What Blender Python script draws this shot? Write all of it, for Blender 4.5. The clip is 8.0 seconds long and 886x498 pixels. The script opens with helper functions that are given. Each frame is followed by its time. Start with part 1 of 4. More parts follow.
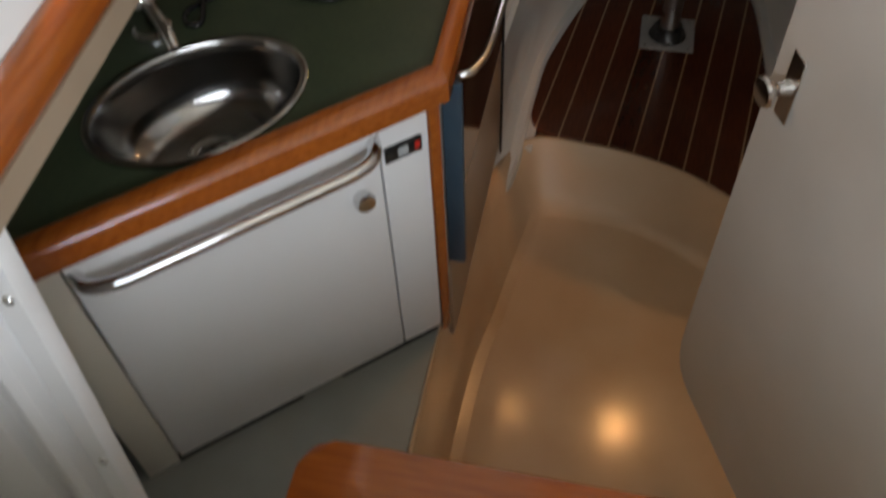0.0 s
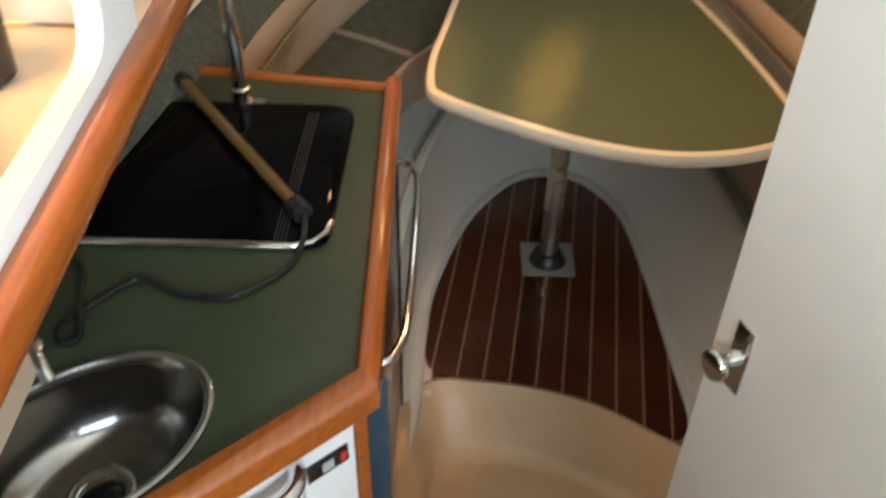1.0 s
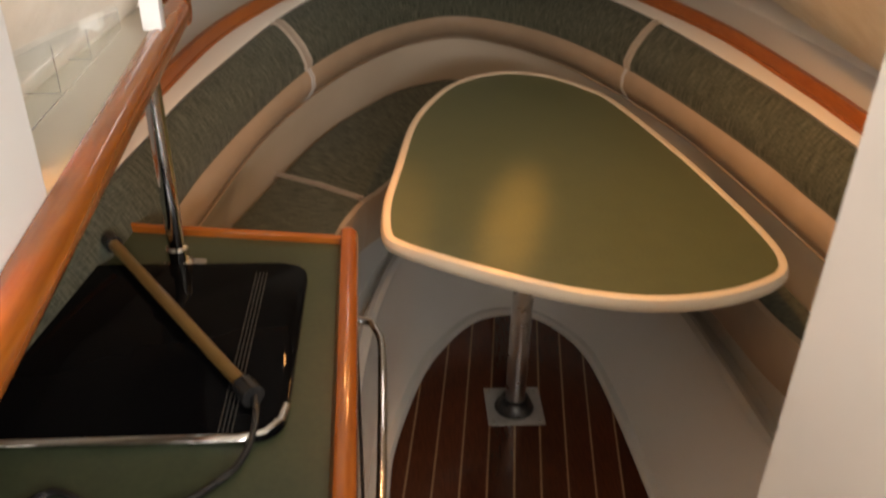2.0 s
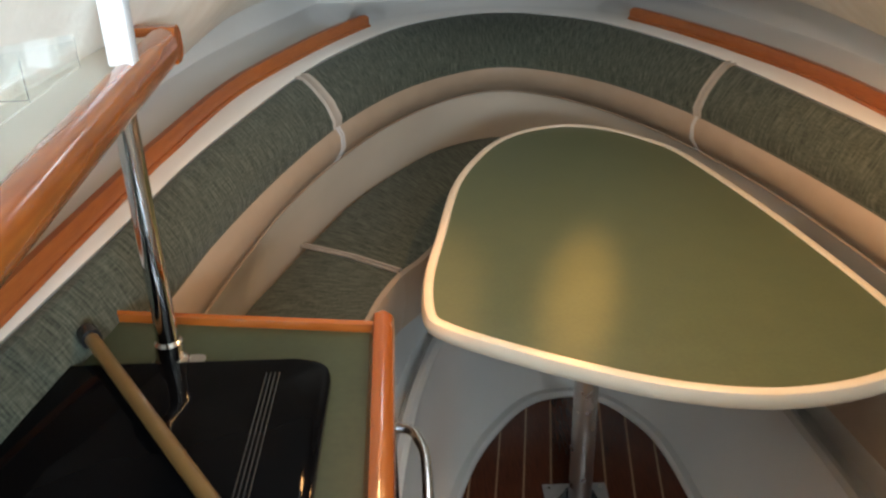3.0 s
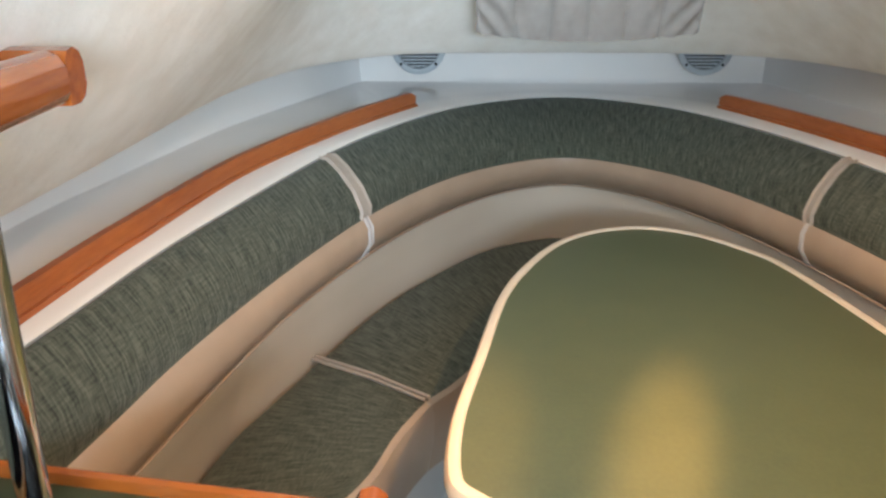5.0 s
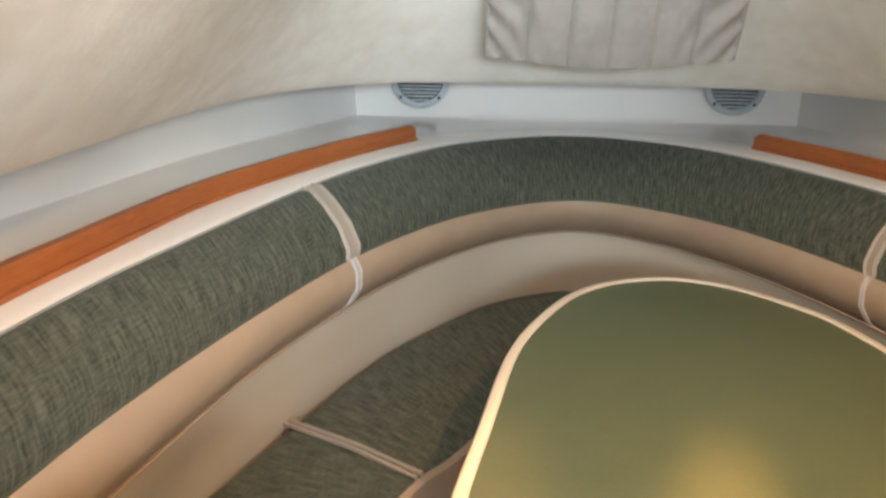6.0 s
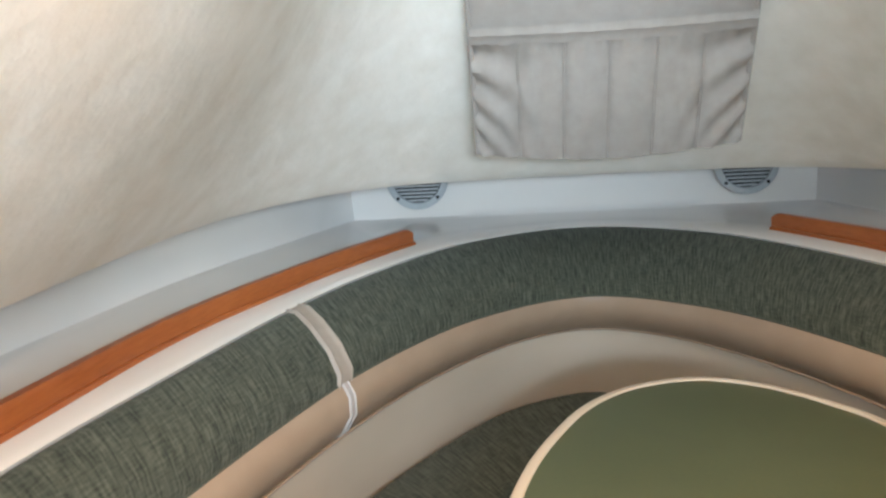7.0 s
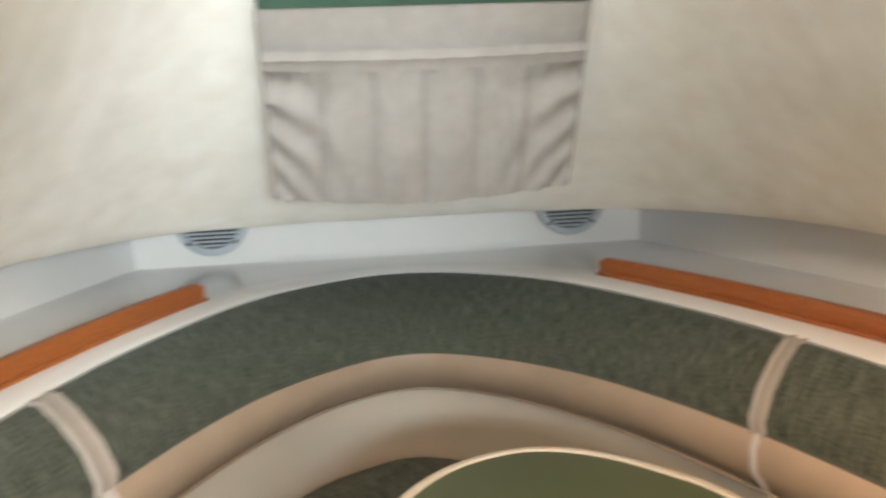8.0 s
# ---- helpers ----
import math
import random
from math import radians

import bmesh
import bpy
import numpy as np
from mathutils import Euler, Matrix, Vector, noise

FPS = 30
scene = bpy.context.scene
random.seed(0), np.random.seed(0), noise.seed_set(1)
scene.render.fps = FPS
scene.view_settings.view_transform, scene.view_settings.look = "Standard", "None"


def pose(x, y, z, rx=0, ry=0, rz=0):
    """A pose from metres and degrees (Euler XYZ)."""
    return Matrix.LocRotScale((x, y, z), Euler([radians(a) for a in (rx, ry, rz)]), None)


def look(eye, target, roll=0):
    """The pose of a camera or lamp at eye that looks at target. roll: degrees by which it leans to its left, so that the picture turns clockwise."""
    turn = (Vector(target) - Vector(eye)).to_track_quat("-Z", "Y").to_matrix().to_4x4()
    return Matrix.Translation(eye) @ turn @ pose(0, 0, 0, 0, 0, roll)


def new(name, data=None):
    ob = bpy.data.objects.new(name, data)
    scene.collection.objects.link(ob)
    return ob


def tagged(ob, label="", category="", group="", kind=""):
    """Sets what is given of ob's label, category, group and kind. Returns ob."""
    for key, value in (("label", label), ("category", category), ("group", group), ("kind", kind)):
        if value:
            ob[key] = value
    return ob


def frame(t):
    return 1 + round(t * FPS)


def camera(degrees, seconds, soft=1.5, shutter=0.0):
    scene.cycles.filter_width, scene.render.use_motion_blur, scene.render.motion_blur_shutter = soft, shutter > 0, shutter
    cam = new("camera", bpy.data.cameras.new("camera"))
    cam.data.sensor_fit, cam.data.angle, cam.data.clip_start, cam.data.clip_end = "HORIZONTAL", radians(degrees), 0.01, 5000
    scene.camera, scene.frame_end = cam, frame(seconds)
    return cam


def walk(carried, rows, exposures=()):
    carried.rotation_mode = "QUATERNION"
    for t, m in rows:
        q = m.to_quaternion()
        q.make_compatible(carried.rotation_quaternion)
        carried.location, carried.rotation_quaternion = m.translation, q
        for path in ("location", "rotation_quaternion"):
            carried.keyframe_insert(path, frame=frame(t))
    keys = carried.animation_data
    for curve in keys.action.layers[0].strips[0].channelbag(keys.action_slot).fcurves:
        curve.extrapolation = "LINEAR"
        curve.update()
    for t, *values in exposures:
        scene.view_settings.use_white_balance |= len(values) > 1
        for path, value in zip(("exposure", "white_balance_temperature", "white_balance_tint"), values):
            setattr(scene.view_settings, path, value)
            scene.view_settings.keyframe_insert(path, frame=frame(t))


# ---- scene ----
cam = camera(54.2, 8.0, 2.3, 0.5)
PATH = [
    (0, (-0.164, -2.29, 1.623), (-0.471, -1.1, 0.045), -3.4),
    (0.5, (-0.231, -2.204, 1.629), (-0.436, -0.826, 0.195), -2.2),
    (0.7, (-0.253, -2.142, 1.622), (-0.395, -0.688, 0.257), 0.3),
    (1, (-0.277, -2.118, 1.623), (-0.299, -0.574, 0.353), 1.1),
    (1.5, (-0.298, -2.043, 1.602), (-0.168, -0.426, 0.433), 3.1),
    (2, (-0.316, -1.96, 1.572), (-0.206, -0.248, 0.543), 1.2),
    (2.2, (-0.325, -1.916, 1.545), (-0.212, -0.174, 0.569), 1.6),
    (3.3, (-0.319, -1.652, 1.446), (-0.315, 0.137, 0.55), -2.1),
    (3.5, (-0.311, -1.618, 1.443), (-0.292, 0.147, 0.504), -2.0),
    (4, (-0.29, -1.553, 1.411), (-0.247, 0.225, 0.496), -1.8),
    (4.5, (-0.286, -1.476, 1.366), (-0.316, 0.361, 0.574), -1.0),
    (4.7, (-0.289, -1.439, 1.352), (-0.359, 0.418, 0.613), -0.7),
    (5.8, (-0.294, -1.226, 1.275), (-0.445, 0.675, 0.671), 0.2),
    (6, (-0.302, -1.18, 1.243), (-0.42, 0.738, 0.687), 0.9),
    (6.5, (-0.272, -1.124, 1.234), (-0.491, 0.822, 0.832), -0.6),
    (7, (-0.259, -1.07, 1.264), (-0.44, 0.887, 0.895), -3.4),
    (7.5, (-0.262, -0.974, 1.271), (-0.395, 0.994, 0.942), -2.1),
    (8, (-0.24, -0.864, 1.277), (-0.003, 1.093, 0.94), -2.3),
]
EXPOSURES = [(0, -2.2, 7300, 18), (0.4, -1.57, 7200, 15), (1.0, -1.25, 6900, 10), (1.5, -1.35, 6800, 12), (2.0, -1.43, 8900, 24), (2.2, -1.25, 8600, 21), (3.4, -0.85, 5850, 8), (4.0, -0.6, 5600, 7), (4.5, -0.4, 5200, 5), (4.7, -0.4, 5500, 7), (6.0, -0.3, 6700, 11), (6.5, -0.33, 6300, 9), (7.0, -0.35, 6200, 9), (7.5, -0.2, 6400, 10), (8.0, -0.15, 6900, 11)]
walk(cam, [(t, look(eye, target, roll)) for t, eye, target, roll in PATH], EXPOSURES)

# ---- light ----
world = bpy.data.worlds.new("world")
scene.world = world
world.use_nodes = True
wn = world.node_tree
sky = wn.nodes.new("ShaderNodeTexSky")
sky.sky_type, sky.sun_disc = "NISHITA", False
sky.sun_elevation, sky.sun_rotation = radians(35), radians(200)
wn.links.new(sky.outputs[0], wn.nodes["Background"].inputs[0])
wn.nodes["Background"].inputs[1].default_value = 0.05


def lamp(name, kind, place, target, energy, colour, **values):
    data = bpy.data.lights.new(name, kind)
    data.energy, data.color = energy, colour
    if kind == "AREA":
        data.shape, data.size, data.size_y = "RECTANGLE", values["size"], values["size_y"]
    if kind == "POINT":
        data.shadow_soft_size = values["soft"]
    if kind == "SPOT":
        data.spot_size, data.spot_blend, data.shadow_soft_size = radians(values["cone"]), 1.0, values["soft"]
    ob = new(name, data)
    ob.matrix_world = look(place, target)
    return ob


# daylight through the open companionway behind and the deck hatch above; the small warm lamps of the cabin
lamp("companionway_daylight", "AREA", (0.30, -4.6, 1.36), (-0.25, 0.4, 1.42), 470, (0.74, 0.88, 1.0), size=2.3, size_y=0.9)
lamp("cockpit_sky", "AREA", (0.25, -3.1, 1.60), (-0.25, -0.9, 0.5), 74, (0.70, 0.86, 1.0), size=0.9, size_y=0.22)
lamp("hatch_daylight", "AREA", (-0.13, -0.12, 1.56), (-0.13, -0.02, 0.0), 2.2, (0.84, 0.92, 1.0), size=0.2, size_y=0.2)
WARM = (1.0, 0.53, 0.20)
LAMPS = [(-0.35, -0.57), (0.09, -0.57)]
LAMP_Z = 1.479
for (x, y), aim, watts in zip(LAMPS, ((-0.30, -0.485, 0.764), (-0.09, -0.505, 0.764)), (42, 98)):
    beam = lamp("downlight_beam", "SPOT", (x, y, LAMP_Z - 0.014), aim, watts, (1.0, 0.44, 0.15), cone=56, soft=0.02)
    back = (Vector((x, y, LAMP_Z)) - Vector(aim)).normalized()
    side = Vector((0.25 if x > 0 else 0.06, 1, 0)).cross(back).normalized()
    # cone squeezed and turned by hand to imitate the long glow on the table
    turn = Matrix((side, back.cross(side), back)).transposed().to_4x4()
    beam.matrix_world = Matrix.Translation((x, y, LAMP_Z - 0.014)) @ turn @ Matrix.Diagonal((0.21, 0.85, 1.0, 1.0))
    lamp("downlight_spill", "SPOT", (x, y, LAMP_Z - 0.012), (x, y + 0.02, 0.0), 9 if x < 0 else 38, WARM, cone=150, soft=0.018)
lamp("galley_lamp_beam", "AREA", (-0.80, -1.66, 1.74), (-0.76, -1.66, 0.9), 12, WARM, size=0.3, size_y=0.08)
lamp("galley_lamp_beam", "AREA", (-0.78, -1.12, 1.74), (-0.70, -1.12, 0.9), 20, WARM, size=0.3, size_y=0.08)


# ---- materials ----
def material(name, base, rough=0.5, metal=0.0, coat=0.0, second=None, scale=20.0, bump=0.0, bump_scale=200.0, stretch=(1, 1, 1), island=False, spec=0.5, detail=6.0):
    """Principled surface with two scales of variation in colour and roughness and a fine relief."""
    m = bpy.data.materials.new(name)
    m.use_nodes = True
    n, l = m.node_tree.nodes, m.node_tree.links
    b = n["Principled BSDF"]
    b.inputs["Metallic"].default_value = metal
    b.inputs["Coat Weight"].default_value = coat
    b.inputs["Coat Roughness"].default_value = 0.06
    b.inputs["Specular IOR Level"].default_value = spec
    co = n.new("ShaderNodeTexCoord")
    mp = n.new("ShaderNodeMapping")
    mp.inputs["Scale"].default_value = stretch
    l.new(co.outputs["Object"], mp.inputs[0])
    no = n.new("ShaderNodeTexNoise")
    no.inputs["Scale"].default_value, no.inputs["Detail"].default_value = scale, detail
    l.new(mp.outputs[0], no.inputs["Vector"])
    big = n.new("ShaderNodeTexNoise")
    big.inputs["Scale"].default_value = scale * 0.13
    l.new(co.outputs["Object"], big.inputs["Vector"])
    add = n.new("ShaderNodeMath")
    add.operation = "MULTIPLY_ADD"
    add.inputs[1].default_value = 0.45
    l.new(big.outputs[0], add.inputs[0])
    half = n.new("ShaderNodeMath")
    half.operation = "MULTIPLY"
    half.inputs[1].default_value = 0.6
    l.new(no.outputs[0], half.inputs[0])
    l.new(half.outputs[0], add.inputs[2])
    ramp = n.new("ShaderNodeValToRGB")
    ramp.color_ramp.elements[0].position, ramp.color_ramp.elements[1].position = 0.36, 0.68
    ramp.color_ramp.elements[0].color = (*base, 1)
    ramp.color_ramp.elements[1].color = (*(second or [min(1, c * 1.12) for c in base]), 1)
    l.new(add.outputs[0], ramp.inputs[0])
    out = ramp.outputs[0]
    if island:
        info = n.new("ShaderNodeObjectInfo")
        hsv = n.new("ShaderNodeHueSaturation")
        rng = n.new("ShaderNodeMapRange")
        rng.inputs["To Min"].default_value, rng.inputs["To Max"].default_value = 0.75, 1.3
        l.new(info.outputs["Random"], rng.inputs["Value"])
        l.new(rng.outputs[0], hsv.inputs["Value"])
        l.new(out, hsv.inputs["Color"])
        out = hsv.outputs[0]
    l.new(out, b.inputs["Base Color"])
    rr = n.new("ShaderNodeMapRange")
    rr.inputs["To Min"].default_value, rr.inputs["To Max"].default_value = max(0.02, rough * 0.8), min(1, rough * 1.2)
    l.new(add.outputs[0], rr.inputs["Value"])
    l.new(rr.outputs[0], b.inputs["Roughness"])
    if bump:
        bn = n.new("ShaderNodeTexNoise")
        bn.inputs["Scale"].default_value, bn.inputs["Detail"].default_value = bump_scale, 4
        l.new(mp.outputs[0], bn.inputs["Vector"])
        bu = n.new("ShaderNodeBump")
        bu.inputs["Strength"].default_value, bu.inputs["Distance"].default_value = bump, 0.002
        l.new(bn.outputs[0], bu.inputs["Height"])
        l.new(bu.outputs[0], b.inputs["Normal"])
    return m


def woven(name, dark, light, along=(1, 1, 1)):
    """Upholstery with a fine slubbed stripe that runs up the cloth (along UV v)."""
    m = bpy.data.materials.new(name)
    m.use_nodes = True
    n, l = m.node_tree.nodes, m.node_tree.links
    b = n["Principled BSDF"]
    b.inputs["Roughness"].default_value = 0.9
    b.inputs["Sheen Weight"].default_value = 0.08
    b.inputs["Specular IOR Level"].default_value = 0.2
    uv = n.new("ShaderNodeUVMap")
    mp = n.new("ShaderNodeMapping")
    mp.inputs["Scale"].default_value = (260, 22, 1)
    l.new(uv.outputs[0], mp.inputs[0])
    a = n.new("ShaderNodeTexNoise")
    a.inputs["Scale"].default_value, a.inputs["Detail"].default_value = 1.0, 3
    l.new(mp.outputs[0], a.inputs["Vector"])
    mq = n.new("ShaderNodeMapping")
    mq.inputs["Scale"].default_value = (60, 300, 1)
    l.new(uv.outputs[0], mq.inputs[0])
    c = n.new("ShaderNodeTexNoise")
    c.inputs["Scale"].default_value, c.inputs["Detail"].default_value = 1.0, 2
    l.new(mq.outputs[0], c.inputs["Vector"])
    mix = n.new("ShaderNodeMath")
    mix.operation = "MULTIPLY_ADD"
    mix.inputs[1].default_value = 0.35
    l.new(c.outputs[0], mix.inputs[0])
    mu = n.new("ShaderNodeMath")
    mu.operation = "MULTIPLY"
    mu.inputs[1].default_value = 0.7
    l.new(a.outputs[0], mu.inputs[0])
    l.new(mu.outputs[0], mix.inputs[2])
    ramp = n.new("ShaderNodeValToRGB")
    e = ramp.color_ramp.elements
    e[0].position, e[1].position = 0.38, 0.66
    e[0].color, e[1].color = (*dark, 1), (*light, 1)
    l.new(mix.outputs[0], ramp.inputs[0])
    l.new(ramp.outputs[0], b.inputs["Base Color"])
    bu = n.new("ShaderNodeBump")
    bu.inputs["Strength"].default_value, bu.inputs["Distance"].default_value = 0.5, 0.0015
    l.new(mix.outputs[0], bu.inputs["Height"])
    l.new(bu.outputs[0], b.inputs["Normal"])
    return m


GELCOAT = material("white_gelcoat", (0.70, 0.67, 0.62), 0.09, second=(0.76, 0.73, 0.68), scale=4, coat=0.3)
CREAMLINER = material("cream_liner_gelcoat", (0.60, 0.525, 0.42), 0.10, second=(0.66, 0.585, 0.48), scale=4, coat=0.4)
SOLE = material("cream_gelcoat", (0.58, 0.40, 0.25), 0.17, second=(0.64, 0.47, 0.31), scale=7, bump=0.04, bump_scale=60)
PANEL = material("white_laminate", (0.74, 0.74, 0.74), 0.30, second=(0.78, 0.78, 0.78), scale=6)
IVORY = material("ivory_panel", (0.62, 0.58, 0.50), 0.45, second=(0.68, 0.64, 0.56), scale=5)
VARNISH = material("varnished_teak", (0.25, 0.055, 0.007), 0.22, coat=0.7, second=(0.40, 0.106, 0.015), scale=14, stretch=(9, 0.9, 9), bump=0.08, bump_scale=60)
VARNISH_X = material("varnished_teak_cross", (0.25, 0.055, 0.007), 0.22, coat=0.7, second=(0.40, 0.106, 0.015), scale=14, stretch=(0.9, 9, 9), bump=0.08, bump_scale=60)
RAILWOOD = material("oiled_teak", (0.27, 0.070, 0.014), 0.32, second=(0.37, 0.108, 0.024), scale=30, stretch=(3, 1, 8), coat=0.3)
TEAK = material("teak_sole", (0.068, 0.018, 0.010), 0.22, second=(0.13, 0.037, 0.018), scale=34, stretch=(6, 0.6, 6), coat=0.5, island=True, bump=0.06, bump_scale=90)
HOLLY = material("holly_strip", (0.36, 0.20, 0.10), 0.3, second=(0.46, 0.27, 0.14), scale=30, coat=0.4)
GREENTOP = material("green_laminate", (0.030, 0.045, 0.024), 0.36, second=(0.044, 0.061, 0.032), scale=120, bump=0.03, bump_scale=500)
TABLETOP = material("green_table_laminate", (0.066, 0.086, 0.042), 0.40, second=(0.086, 0.107, 0.054), spec=0.5, scale=140, bump=0.03, bump_scale=600)
CREAMEDGE = material("cream_vinyl_edge", (0.62, 0.55, 0.43), 0.4, second=(0.69, 0.62, 0.50), scale=12)
BEIGE = material("beige_vinyl", (0.31, 0.232, 0.165), 0.42, second=(0.37, 0.28, 0.20), scale=14, bump=0.12, bump_scale=420)
PIPING = material("pale_piping", (0.30, 0.265, 0.22), 0.6, second=(0.36, 0.315, 0.27), scale=60, bump=0.1)
GREYPIPE = material("grey_piping", (0.38, 0.36, 0.34), 0.6, second=(0.44, 0.42, 0.40), scale=60, bump=0.1)
CLOTH = woven("green_weave", (0.026, 0.032, 0.024), (0.104, 0.116, 0.086))
HEADLINER = material("cream_headliner", (0.77, 0.715, 0.62), 0.95, second=(0.89, 0.85, 0.77), scale=18, bump=0.7, bump_scale=48, spec=0.1)
BAGCLOTH = material("taupe_cloth", (0.33, 0.295, 0.26), 0.85, second=(0.39, 0.355, 0.32), scale=40, bump=0.2, bump_scale=500, spec=0.2)
MESHCLOTH = material("green_mesh", (0.03, 0.07, 0.045), 0.9, second=(0.05, 0.10, 0.065), scale=200)
STEEL = material("polished_steel", (0.62, 0.62, 0.62), 0.10, 1.0, scale=8, second=(0.70, 0.70, 0.70))
BRUSHED = material("brushed_steel", (0.50, 0.50, 0.48), 0.24, 1.0, scale=40, second=(0.60, 0.60, 0.58))
ALU = material("table_pole_alloy", (0.48, 0.46, 0.44), 0.28, 1.0, scale=30, second=(0.56, 0.54, 0.52))
BLACK = material("black_plastic", (0.009, 0.009, 0.010), 0.22, second=(0.02, 0.02, 0.02), scale=30)
HOBGLASS = material("black_hob_glass", (0.002, 0.002, 0.0025), 0.05, second=(0.003, 0.003, 0.0035), scale=10, spec=0.04)
BROWNGLASS = material("smoked_door_glass", (0.020, 0.012, 0.009), 0.08, second=(0.028, 0.017, 0.012), scale=10)
BLUE = material("blue_grey_trim", (0.030, 0.058, 0.085), 0.35, second=(0.042, 0.075, 0.105), scale=20)
DOORSKIN = material("pale_grey_laminate", (0.49, 0.51, 0.50), 0.20, second=(0.55, 0.57, 0.56), scale=5)
GREYVENT = material("grey_vent_plastic", (0.36, 0.39, 0.40), 0.45, second=(0.42, 0.45, 0.46), scale=20)
DARKGAP = material("dark_recess", (0.02, 0.02, 0.02), 0.8, second=(0.03, 0.03, 0.03))
BRASS = material("tan_tube", (0.15, 0.082, 0.024), 0.35, second=(0.20, 0.115, 0.036), scale=40)
RED = material("orange_cloth", (0.75, 0.10, 0.02), 0.7, second=(0.85, 0.15, 0.03), scale=20)
REDLAMP = material("red_switch", (0.6, 0.03, 0.02), 0.3)
GREYLINE = material("pale_print", (0.045, 0.045, 0.045), 0.4)
GREYSOLE = material("grey_nonslip_gelcoat", (0.24, 0.245, 0.22), 0.45, second=(0.29, 0.295, 0.27), scale=9, bump=0.15, bump_scale=160)
SINKSTEEL = material("sink_steel", (0.30, 0.29, 0.28), 0.17, 1.0, scale=30, second=(0.38, 0.37, 0.36))
PLATE = material("floor_plate_alloy", (0.42, 0.41, 0.39), 0.4, 0.25, scale=60, second=(0.52, 0.50, 0.48))


def glass(name):
    m = bpy.data.materials.new(name)
    m.use_nodes = True
    b = m.node_tree.nodes["Principled BSDF"]
    b.inputs["Base Color"].default_value = (0.95, 0.97, 0.96, 1)
    b.inputs["Roughness"].default_value = 0.02
    b.inputs["Transmission Weight"].default_value = 1.0
    b.inputs["IOR"].default_value = 1.45
    return m


ACRYLIC = glass("clear_acrylic")


# ---- builders ----
def mesh_object(name, bm, mat, parent=None, label="", smooth=True, angle=40):
    me = bpy.data.meshes.new(name)
    bmesh.ops.recalc_face_normals(bm, faces=bm.faces)
    bm.to_mesh(me)
    bm.free()
    for mm in (mat if isinstance(mat, (list, tuple)) else [mat]):
        me.materials.append(mm)
    if smooth:
        me.shade_smooth()
        me.set_sharp_from_angle(angle=radians(angle))
    ob = new(name, me)
    if parent:
        ob.parent = parent
    if label:
        ob["label"] = label
    return ob


def part(name, bm, mat, parent, label="", **kw):
    return mesh_object(name, bm, mat, parent, label, **kw)


def thing(name, label, category, group="", kind="", at=(0, 0, 0)):
    ob = tagged(new(name), label, category, group, kind)
    ob.location = at
    return ob


# small shifts of whole things against the drawn plan
CABINET, UNIT, HOB, SINK, STICK, POLE = (0.041, 0.012, -0.012), (0.038, 0.004, 0.0), (0.033, 0.006, 0.0), (0.028, -0.014, 0.0), (0.028, 0.0, 0.0), (0.033, -0.018, 0.0)
LOCKER, DOORWAY, ENTRY = (0.028, 0.010, 0.030), (0.052, -0.006, 0.0), (0.050, -0.025, 0.0)


def box(bm, lo, hi, bevel=0.0, seg=2, m=None):
    r = bmesh.ops.create_cube(bm, size=1)
    v = r["verts"]
    lo, hi = Vector(lo), Vector(hi)
    bmesh.ops.scale(bm, vec=hi - lo, verts=v)
    bmesh.ops.translate(bm, vec=(lo + hi) / 2, verts=v)
    if bevel:
        es = list({e for q in v for e in q.link_edges})
        out = bmesh.ops.bevel(bm, geom=es, offset=bevel, segments=seg, affect="EDGES", profile=0.5)
        v = list({q for f in out["faces"] for q in f.verts} | {q for q in v if q.is_valid})
    if m is not None:
        bmesh.ops.transform(bm, matrix=m, verts=v)
    return bm


def tube(bm, pts, r, seg=14, closed=False, flat=None):
    """A round bar along points; flat: (width, height) of an oval section."""
    pts = [Vector(p) for p in pts]
    rings = []
    n = len(pts)
    up = Vector((0, 0, 1))
    for i, p in enumerate(pts):
        a = pts[(i - 1) % n] if (closed or i) else p
        b = pts[(i + 1) % n] if (closed or i < n - 1) else p
        d = (b - a).normalized()
        ref = up if abs(d.z) < 0.95 else Vector((0, 1, 0))
        s = d.cross(ref).normalized()
        u = s.cross(d).normalized()
        w, h = flat or (r, r)
        rings.append([bm.verts.new(p + s * (math.cos(2 * math.pi * k / seg) * w) + u * (math.sin(2 * math.pi * k / seg) * h)) for k in range(seg)])
    for i in range(n if closed else n - 1):
        q, t = rings[i], rings[(i + 1) % n]
        for k in range(seg):
            bm.faces.new((q[k], q[(k + 1) % seg], t[(k + 1) % seg], t[k]))
    if not closed:
        bm.faces.new(rings[0])
        bm.faces.new(rings[-1][::-1])
    return bm


